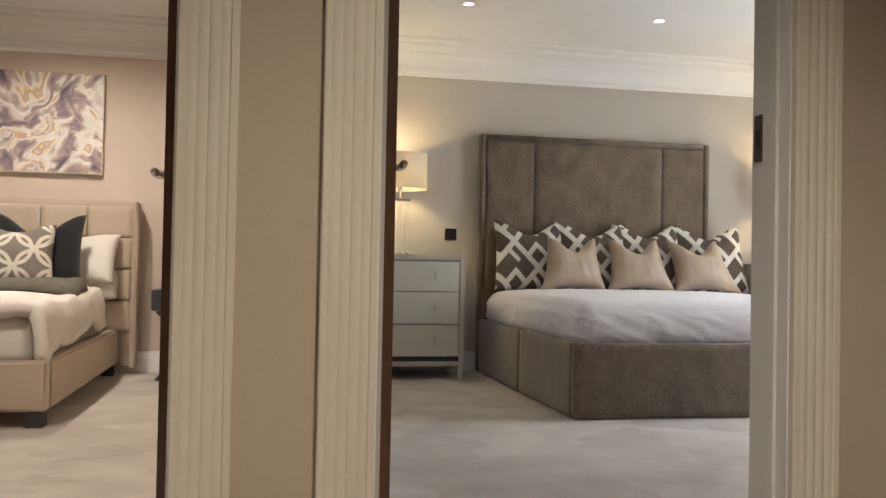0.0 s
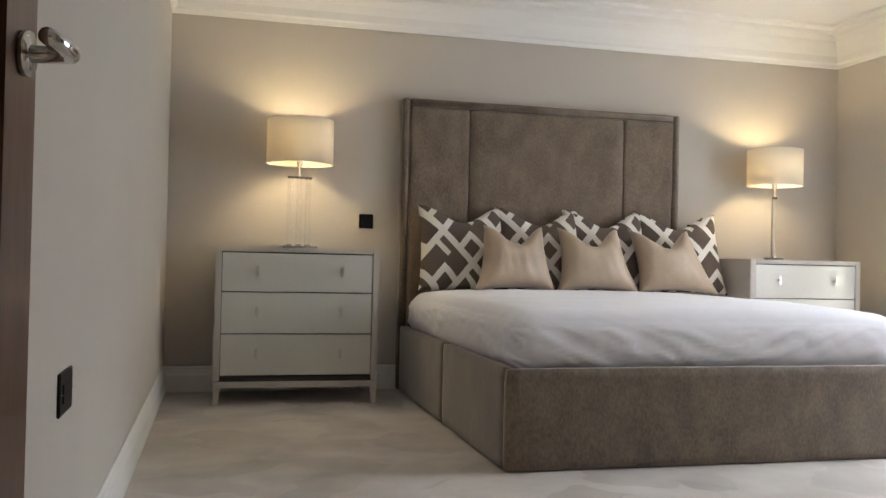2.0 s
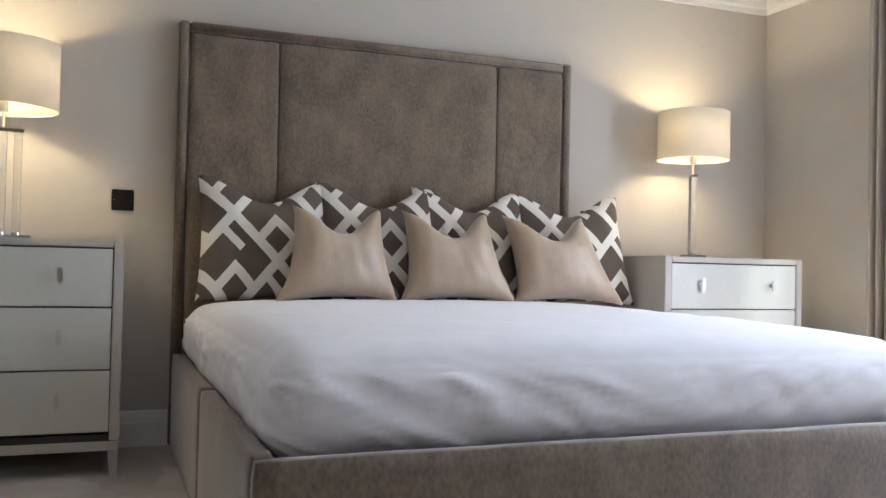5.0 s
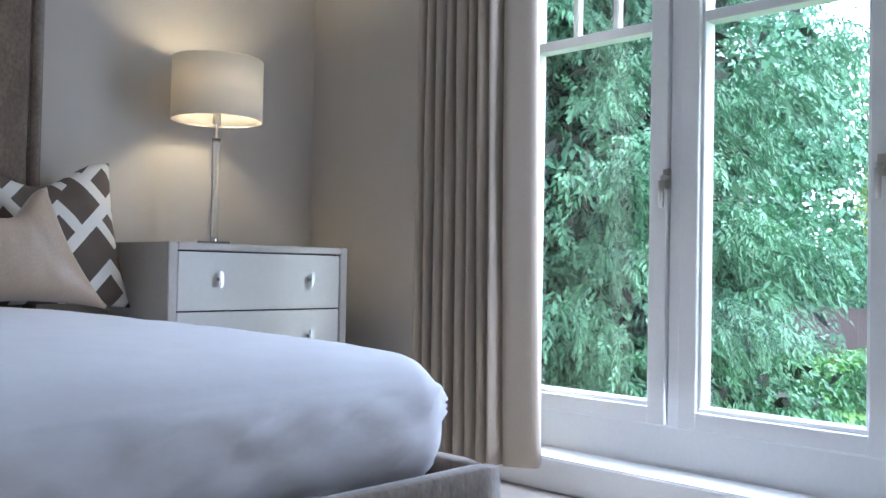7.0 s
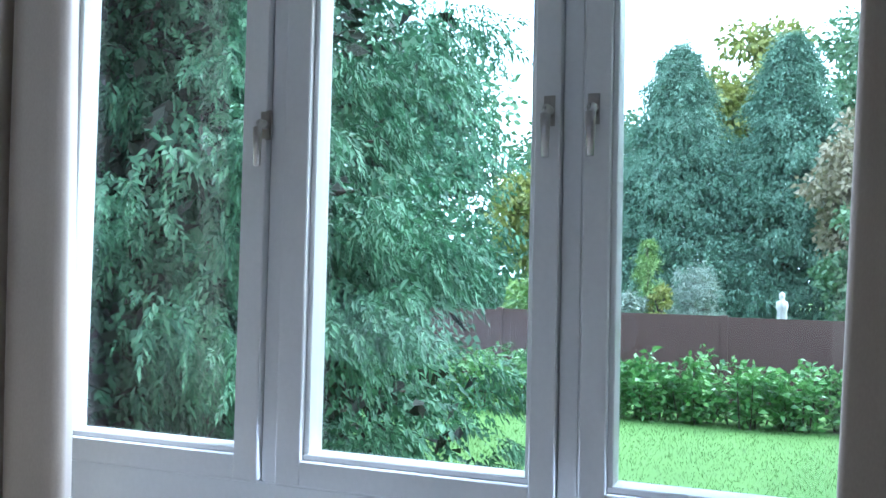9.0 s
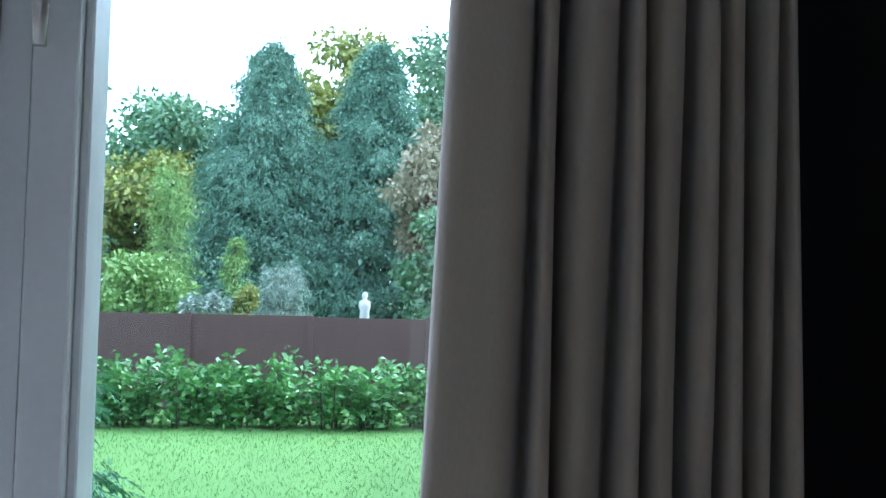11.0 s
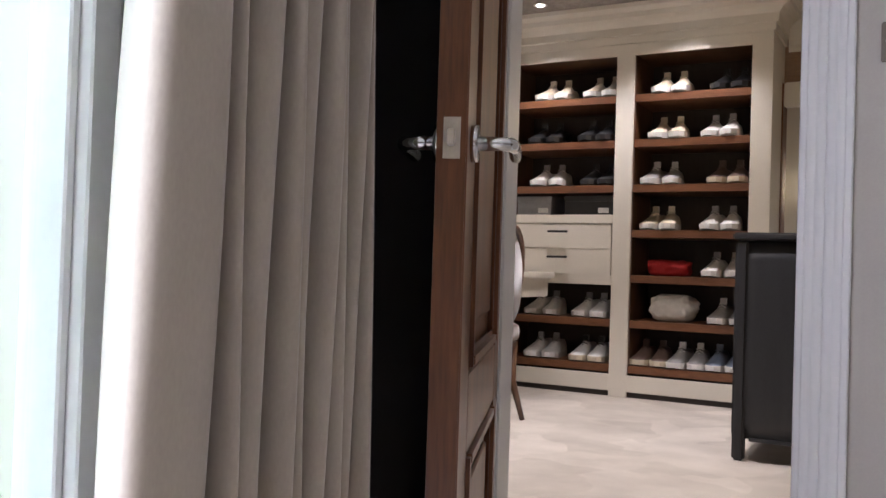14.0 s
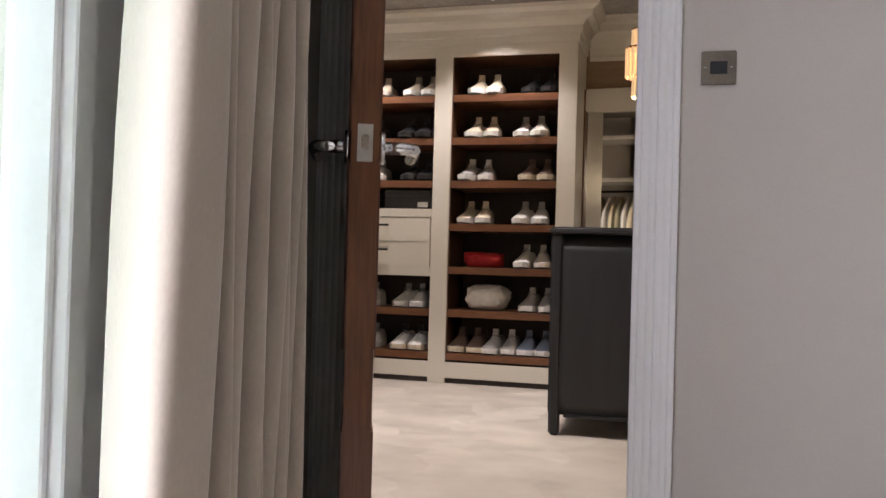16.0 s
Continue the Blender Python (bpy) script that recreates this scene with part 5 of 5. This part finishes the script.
side_table()
root = thing("bench", "chrome-framed bench with a padded top at the bed foot", "bench", (-3.30, -2.50, 0))
for x in (-0.48, 0.51):
    for y in (-0.17, 0.17):
        block("leg", (x - 0.012, y - 0.012, 0), (x + 0.012, y + 0.012, 0.54), CHROME, root, 0.002)
    block("crossbar", (x - 0.012, -0.158, 0.30), (x + 0.012, 0.158, 0.318), CHROME, root, 0.002)
block("top_frame", (-0.492, -0.182, 0.54), (0.522, 0.182, 0.562), CHROME, root, 0.002)
part("seat_pad", rounded_box((-0.49, -0.18, 0.5625), (0.52, 0.18, 0.60), 0.015, (16, 8, 4)), BLACK_VELVET, root, "", True)

# ---- garden ----
GROUND = -1.22


def leafy(name, dark, light, rough=0.6, back=0.15):
    m = bpy.data.materials.new(name)
    m.use_nodes = True
    n, l = m.node_tree.nodes, m.node_tree.links
    p = n["Principled BSDF"]
    ge, co, ns, mx, rp = n.new("ShaderNodeNewGeometry"), n.new("ShaderNodeTexCoord"), n.new("ShaderNodeTexNoise"), n.new("ShaderNodeMath"), n.new("ShaderNodeValToRGB")
    ns.inputs["Scale"].default_value = 1.6
    l.new(co.outputs["Object"], ns.inputs[0])
    mx.operation = "MULTIPLY_ADD"
    mx.inputs[1].default_value = 0.45
    l.new(ge.outputs["Random Per Island"], mx.inputs[0])
    sc = n.new("ShaderNodeMath")
    sc.operation = "MULTIPLY"
    sc.inputs[1].default_value = 0.55
    l.new(ns.outputs[0], sc.inputs[0]), l.new(sc.outputs[0], mx.inputs[2])
    l.new(mx.outputs[0], rp.inputs[0])
    rp.color_ramp.elements[0].position, rp.color_ramp.elements[1].position = 0.2, 0.8
    rp.color_ramp.elements[0].color, rp.color_ramp.elements[1].color = (*dark, 1), (*light, 1)
    l.new(rp.outputs[0], p.inputs["Base Color"])
    p.inputs["Roughness"].default_value = rough
    tr, mix = n.new("ShaderNodeBsdfTranslucent"), n.new("ShaderNodeMixShader")
    l.new(rp.outputs[0], tr.inputs[0])
    mix.inputs[0].default_value = back
    l.new(p.outputs[0], mix.inputs[1]), l.new(tr.outputs[0], mix.inputs[2]), l.new(mix.outputs[0], n["Material Output"].inputs[0])
    return m


def leaves_mesh(name, base, way, side, length, width, material, parent=None, droop=0.25):
    """Many kite-shaped leaves, one for each row of base and way."""
    k = len(base)
    mid = base + way * (length * 0.45)[:, None]
    tip = base + way * length[:, None]
    tip[:, 2] -= droop * length
    v = np.stack([base, mid + side * width[:, None], tip, mid - side * width[:, None]], 1).reshape(-1, 3)
    f = np.arange(4 * k).reshape(-1, 4)
    me = bpy.data.meshes.new(name)
    me.from_pydata(v.tolist(), [], f.tolist())
    me.materials.append(material)
    ob = new(name, me)
    if parent is not None:
        ob.parent = parent
    return ob


def unit(a):
    return a / np.maximum(np.linalg.norm(a, axis=1), 1e-6)[:, None]


def spray_arrays(rng, points, out, fans, length, spread, droop):
    """Feathers: each point bears a drooping axis with leaflets set along both of its sides."""
    n = len(points)
    axis = unit(out + rng.normal(0, spread, points.shape) + np.array([0, 0, -droop]))
    flat = unit(np.cross(axis, out + rng.normal(0, 0.5, points.shape)))
    ln = length * rng.uniform(0.7, 1.35, n)
    u = np.tile(np.linspace(0.05, 1.0, fans), n)
    sgn = np.tile(np.where(np.arange(fans) % 2 == 0, 1.0, -1.0), n)
    b, ax, fl, ll = (np.repeat(q, fans, 0) for q in (points, axis, flat, ln))
    base = b + ax * (u * ll)[:, None] + np.array([0, 0, -1.0]) * (0.3 * u * u * ll)[:, None]
    way = unit(ax * (0.55 + 0.6 * u)[:, None] + fl * (sgn * (1.0 - 0.75 * u))[:, None] + rng.normal(0, 0.15, b.shape) + np.array([0, 0, -0.25]))
    side = unit(np.cross(way, np.cross(ax, fl) + rng.normal(0, 0.35, b.shape)))
    return base, way, side, ll * 0.36 * (1.1 - 0.5 * u) * rng.uniform(0.8, 1.2, len(u))


def conifer(label, x, y, height, radius, n, fans, leaf_len, material, seed, base=0.0, power=0.75, facing=None, per=30, tight=1.2, core=False):
    rng = np.random.default_rng(seed)
    root = thing("conifer", label, "tree", (x, y, GROUND))
    part("trunk", tube_bm([(0, 0, 0), (0.03, 0, height * 0.4), (0, 0.02, height * 0.95)], [0.03 * height ** 0.7 + 0.04, 0.09, 0.02], 10), BARK, root, "", True)
    m = max(8, n // per)          # clumps
    h = rng.uniform(0, 1, m) ** 1.15
    a = rng.uniform(0, 2 * math.pi, m) if facing is None else facing + rng.normal(0, 1.05, m)
    z = base + h * (height - base)
    lump = 1 + 0.10 * np.sin(a * 5 + z * 2.1 + seed) + 0.07 * np.sin(a * 9 - z * 4.3)
    r = radius * (1 - h) ** power * lump * np.where(rng.uniform(0, 1, m) < 0.3, rng.uniform(0.5, 0.75, m), rng.uniform(0.86, 1.07, m))
    pick = rng.integers(0, m, n)
    near_tip = 0.35 + 0.65 * (1 - h[pick]) if power > 0.6 else np.ones(n)
    a = a[pick]
    out = np.stack([np.cos(a), np.sin(a), np.full(n, 0.1)], 1)
    pts = np.stack([r[pick] * np.cos(a), r[pick] * np.sin(a), z[pick]], 1) + np.clip(rng.normal(0, 1, (n, 3)), -1.7, 1.7) * leaf_len * np.array([1.0, 1.0, 0.62]) * tight * near_tip[:, None]
    pts[:, 2] = np.maximum(pts[:, 2], 0.1)
    b, w, s, ln = spray_arrays(rng, pts, out, fans, leaf_len, 0.55, 0.5)
    inner = pts * np.array([0.74, 0.74, 0.98]) + np.clip(rng.normal(0, 1, (n, 3)), -1.5, 1.5) * leaf_len * 1.1 * near_tip[:, None]
    b2, w2, s2, l2 = spray_arrays(rng, inner, out, max(4, fans - 3), leaf_len * 1.15, 0.6, 0.3)
    leaves_mesh("crown", np.concatenate([b, b2]), np.concatenate([w, w2]), np.concatenate([s, s2]), np.concatenate([ln, l2]), np.concatenate([ln * 0.18, l2 * 0.34]), material, root, 0.3)
    # near-black leaves deep in the crown, painting the shade between its clumps
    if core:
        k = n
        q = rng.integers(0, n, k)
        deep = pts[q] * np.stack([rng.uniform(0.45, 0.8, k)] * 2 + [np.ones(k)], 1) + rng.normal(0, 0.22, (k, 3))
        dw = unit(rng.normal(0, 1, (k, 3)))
        leaves_mesh("inner_shade_leaves", deep, dw, unit(np.cross(dw, rng.normal(0, 1, (k, 3)))), rng.uniform(0.14, 0.26, k), rng.uniform(0.03, 0.06, k), CORE_SHADE, root, 0.2)
    bm = bmesh.new()
    whorls = int(height * 15) if height > 8 else 16
    for k in range(whorls):
        zz = base + (height - base) * (k + 0.5) / (whorls * 1.07)
        aa = k * 2.4
        rr = radius * (1 - (zz - base) / (height - base)) ** power * 0.8
        tube_bm([(0, 0, zz), (rr * math.cos(aa), rr * math.sin(aa), zz + 0.1 * rr)], [0.045, 0.012], 5, bm)
    part("limbs", bm, BARK, root)
    return root


def broadleaf(label, x, y, height, radius, n, leaf_len, material, seed, low=0.25, width=0.3):
    rng = np.random.default_rng(seed)
    root = thing("tree", label, "tree", (x, y, GROUND))
    part("trunk", tube_bm([(0, 0, 0), (0.06, 0.03, height * 0.3), (0.0, 0.0, height * 0.75)], [0.05 + height * 0.018, 0.03 + height * 0.012, 0.03], 10), BARK, root, "", True)
    bm = bmesh.new()
    m = 34
    cz = rng.uniform(low, 1.0, m) * height
    ang = rng.uniform(0, 2 * math.pi, m)
    env = np.sin(np.clip((cz / height - low) / (1.05 - low), 0.02, 1) * math.pi) ** 0.55
    rad = radius * env * rng.uniform(0.35, 0.95, m)
    cen = np.stack([rad * np.cos(ang), rad * np.sin(ang), cz], 1)
    for c in cen:
        tube_bm([(0, 0, max(0.2, c[2] - 0.35 * height * 0.5)), tuple(c * np.array([0.55, 0.55, 0.95])), tuple(c)], [0.035, 0.02, 0.006], 5, bm)
    part("limbs", bm, BARK, root)
    pick = rng.integers(0, m, n)
    off = unit(rng.normal(0, 1, (n, 3))) * (rng.uniform(0, 1, n) ** 0.4)[:, None] * radius * 0.36
    pts = cen[pick] + off * np.array([1, 1, 0.75])
    w = unit(off + rng.normal(0, 0.5, (n, 3)))
    s = unit(np.cross(w, rng.normal(0, 1, (n, 3))))
    ln = leaf_len * rng.uniform(0.6, 1.3, n)
    leaves_mesh("crown", pts, w, s, ln, ln * width, material, root, 0.2)
    return root


BARK = mat("tree_bark", (0.10, 0.075, 0.055), (0.06, 0.045, 0.035), 0.9, scale=6, fine=40, bump=0.5, depth=0.02, stretch=(4, 4, 1))
CEDAR = leafy("cedar_foliage", (0.014, 0.058, 0.028), (0.150, 0.300, 0.155))
# shade of the cedars' inside, put into a near-black leaf colour
CORE_SHADE = leafy("inner_crown_shade", (0.010, 0.014, 0.008), (0.030, 0.036, 0.020), 0.8, 0.0)
CYPRESS = leafy("cypress_foliage", (0.04, 0.10, 0.058), (0.21, 0.34, 0.22))
LAUREL = leafy("laurel_leaves", (0.05, 0.15, 0.035), (0.27, 0.48, 0.14), 0.35)
YELLOW = leafy("yellowing_leaves", (0.10, 0.14, 0.02), (0.36, 0.36, 0.08))
FRESH = leafy("fresh_green_leaves", (0.08, 0.17, 0.03), (0.30, 0.42, 0.12))
DEEP = leafy("woodland_leaves", (0.06, 0.13, 0.06), (0.20, 0.31, 0.15))
RUST = leafy("rusty_leaves", (0.16, 0.145, 0.08), (0.36, 0.31, 0.19))
SILVER = leafy("silver_leaves", (0.13, 0.18, 0.13), (0.36, 0.42, 0.34))
GRASS = mat("mown_lawn", (0.120, 0.225, 0.042), (0.090, 0.180, 0.032), 0.9, scale=1.4, fine=60, bump=0.3, depth=0.02, mixup=0.5)

bm = bmesh.new()
bmesh.ops.create_grid(bm, x_segments=8, y_segments=8, size=900)
g = part("ground", bm, GRASS)
g.location = (903.54, 0, GROUND)
tagged(g, "mown green lawn reaching into the distance", "lawn", kind="structure")
# unseen block added over the rooms: cuts off western sky, darkens the near cedar
tagged(block("unseen_sky_blocker", (-6.2, -10.6, 2.75), (3.52, 3.0, 5.4), TRIM, None, 0), "plain unseen block above the rooms, added to keep sky light off the trees", "wall", kind="structure")
tagged(block("house_wall", (3.53, -12, GROUND), (3.60, 8, -0.2), TRIM, None, 0), "rendered outer wall under the window", "wall", kind="structure")

rng = np.random.default_rng(5)
n = 26000
p = np.stack([rng.uniform(8.0, 14.6, n), rng.uniform(-8, 3.5, n), np.full(n, GROUND)], 1)
w = unit(np.stack([rng.normal(0, 0.35, n), rng.normal(0, 0.35, n), np.ones(n)], 1))
blades = leaves_mesh("grass_blades", p, w, unit(np.cross(w, rng.normal(0, 1, (n, 3)))), rng.uniform(0.03, 0.07, n), np.full(n, 0.004), leafy("grass_leaves", (0.095, 0.185, 0.032), (0.13, 0.24, 0.05)), None, 0.1)
tagged(blades, "short grass blades of the lawn", "grass", kind="stuff")


def fence():
    root = thing("garden_fence", "dark brown boarded garden fence behind the hedge", "fence", (16.0, 0, GROUND))
    for k in range(13):
        y = 9.0 - 1.83 * k
        block("post", (-0.05, y - 0.05, 0), (0.05, y + 0.05, 1.51 + 0.01 * (k % 3)), FENCE, root, 0.006)
        for j in range(12):
            y1 = y - 0.055 - j * 0.1435
            block("board", (-0.012 + 0.004 * (j % 2), y1 - 0.142, 0.05), (0.010 + 0.004 * (j % 2), y1 + 0.001, 1.49 + 0.012 * math.sin(k * 1.7)), FENCE, root, 0)


FENCE = mat("brown_fence_stain", (0.135, 0.074, 0.064), (0.105, 0.056, 0.049), 0.8, scale=3, fine=30, bump=0.3, depth=0.006, stretch=(4, 4, 0.6))
fence()

# laurel hedge before the fence
rng = np.random.default_rng(11)
for k in range(19):
    y = 4.9 - 0.66 * k
    root = thing("laurel_shrub", "leafy green laurel shrub in the row before the fence", "shrub", (14.75, y, GROUND), 0, "laurel hedge")
    bm = bmesh.new()
    tips = []
    for j in range(13):
        a = rng.uniform(0, 2 * math.pi)
        r = rng.uniform(0.1, 0.42)
        ht = rng.uniform(0.48, 0.84) + (0.25 if j % 6 == 0 else 0)
        c, q = r * math.cos(a), r * math.sin(a)
        tube_bm([(0.7 * c, 0.7 * q, 0.0), (0.95 * c, 0.95 * q, ht * 0.5), (c, q, ht)], [0.014, 0.010, 0.004], 5, bm)
        tips.append((c, q, ht))
    part("stems", bm, BARK, root)
    t = np.array(tips)
    m = 1000
    pick = rng.integers(0, len(t), m)
    u = rng.uniform(0.04, 1.0, m) ** 0.85
    q = t[pick] * np.stack([0.75 + 0.3 * u, 0.75 + 0.3 * u, u], 1) + rng.normal(0, 0.075, (m, 3)) * np.array([1, 1, 0.5])
    q[:, 2] = np.maximum(q[:, 2], 0.03)
    w = unit(np.stack([rng.normal(-0.3, 0.6, m), rng.normal(0, 0.6, m), rng.uniform(-0.1, 0.9, m)], 1))
    leaves_mesh("foliage", q, w, unit(np.cross(w, rng.normal(0, 1, (m, 3)))), rng.uniform(0.10, 0.18, m), rng.uniform(0.028, 0.044, m), LAUREL, root, 0.25)

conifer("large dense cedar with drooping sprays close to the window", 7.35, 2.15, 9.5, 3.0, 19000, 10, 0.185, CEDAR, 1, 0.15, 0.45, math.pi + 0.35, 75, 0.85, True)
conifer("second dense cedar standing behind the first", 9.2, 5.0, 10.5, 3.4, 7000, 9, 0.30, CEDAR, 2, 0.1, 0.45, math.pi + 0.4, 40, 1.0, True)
conifer("dense dark cedar filling the corner behind the first", 11.6, 3.4, 9.0, 2.3, 4500, 8, 0.32, CEDAR, 15, 0.1, 0.5, math.pi + 0.2)
conifer("tall blue-green cypress beyond the fence", 26.5, 0.0, 8.55, 2.9, 13000, 6, 0.28, CYPRESS, 3, 0.3, 0.82, math.pi)
conifer("tall blue-green cypress beside its twin", 26.5, -2.9, 8.6, 2.8, 13000, 6, 0.28, CYPRESS, 4, 0.3, 0.8, math.pi)
conifer("slim golden-green columnar conifer beyond the fence", 22.5, 1.66, 4.6, 0.42, 1800, 6, 0.15, FRESH, 5, 0.2, 0.4)
conifer("small yellow-green conifer beyond the fence", 20.5, -0.13, 2.9, 0.40, 1300, 6, 0.13, FRESH, 6, 0.2, 0.9)
conifer("small silvery bush conifer beyond the fence", 20.0, -1.14, 2.25, 0.62, 3000, 6, 0.11, SILVER, 7, 0.2, 0.5)
conifer("dark cypress farther along the fence", 25.0, -6.6, 7.0, 2.0, 2600, 8, 0.42, CYPRESS, 8, 0.3, 0.6, math.pi)
conifer("dark cypress beyond the cedar", 24.0, 6.5, 9.0, 2.6, 2600, 8, 0.46, CEDAR, 9, 0.3, 0.6, math.pi)
broadleaf("tall yellowing woodland tree behind the cypresses", 33.0, -1.9, 10.4, 2.4, 10000, 0.26, YELLOW, 21)
broadleaf("tall green woodland tree behind the fence", 31.0, -6.8, 11.6, 3.2, 18000, 0.25, DEEP, 22)
broadleaf("green woodland tree behind the fence", 33.0, 3.4, 8.2, 2.8, 15000, 0.24, DEEP, 23)
broadleaf("yellow-green woodland tree behind the fence", 30.0, 4.2, 5.9, 2.2, 11000, 0.22, YELLOW, 24)
broadleaf("rust-tinted small tree beyond the fence", 23.0, -4.5, 5.7, 1.4, 7500, 0.17, RUST, 25, 0.45)
broadleaf("round clipped green bush beyond the fence", 19.5, 1.55, 2.4, 0.95, 6000, 0.12, FRESH, 26, 0.3)
broadleaf("low pale shrub beyond the fence", 18.4, 0.05, 1.72, 0.6, 4000, 0.09, SILVER, 27, 0.3)
broadleaf("rounded golden shrub beyond the fence", 18.6, -0.63, 1.9, 0.27, 2600, 0.07, YELLOW, 28, 0.3)
broadleaf("dense green shrub beyond the fence", 21.5, -4.6, 3.5, 1.2, 7000, 0.15, DEEP, 29, 0.2)
broadleaf("light green spreading tree beside the house", 9.3, -6.6, 5.0, 1.9, 34000, 0.14, FRESH, 30, 0.05)
broadleaf("green spreading tree behind the lighter one", 13.5, -9.5, 7.5, 3.0, 30000, 0.25, DEEP, 31, 0.05)
for k, (x, y, hh, rr) in enumerate(((38, 9, 11, 5), (40, -12, 13, 5.5), (42, 0, 9.5, 5), (37, -9, 8, 4))):
    broadleaf("distant woodland tree closing the garden", x, y, hh, rr, 5000, 0.4, DEEP, 40 + k, 0.05)

# weathered garden figure, plain
prof = [(0.10, 0), (0.11, 0.02), (0.07, 0.06), (0.06, 0.10), (0.085, 0.2), (0.075, 0.3), (0.10, 0.38), (0.09, 0.47), (0.035, 0.5), (0.05, 0.56), (0.045, 0.61), (0.0, 0.64)]
st = turned("garden_statue", prof, tone("pale_stone", (0.60, 0.58, 0.54), 0.9), None, 16)
st.location = (17.4, -2.80, GROUND + 1.25)
tagged(st, "small pale stone garden statue on a plinth behind the fence", "statue")
ped = tagged(turned("plinth", [(0.15, 0), (0.15, 0.08), (0.11, 0.12), (0.11, 1.17), (0.15, 1.21), (0.15, 1.249)], tone("grey_stone", (0.35, 0.33, 0.30), 0.9), None, 16, smooth=False), "plain grey stone plinth under the statue", "plinth")
ped.location = (17.4, -2.80, GROUND)
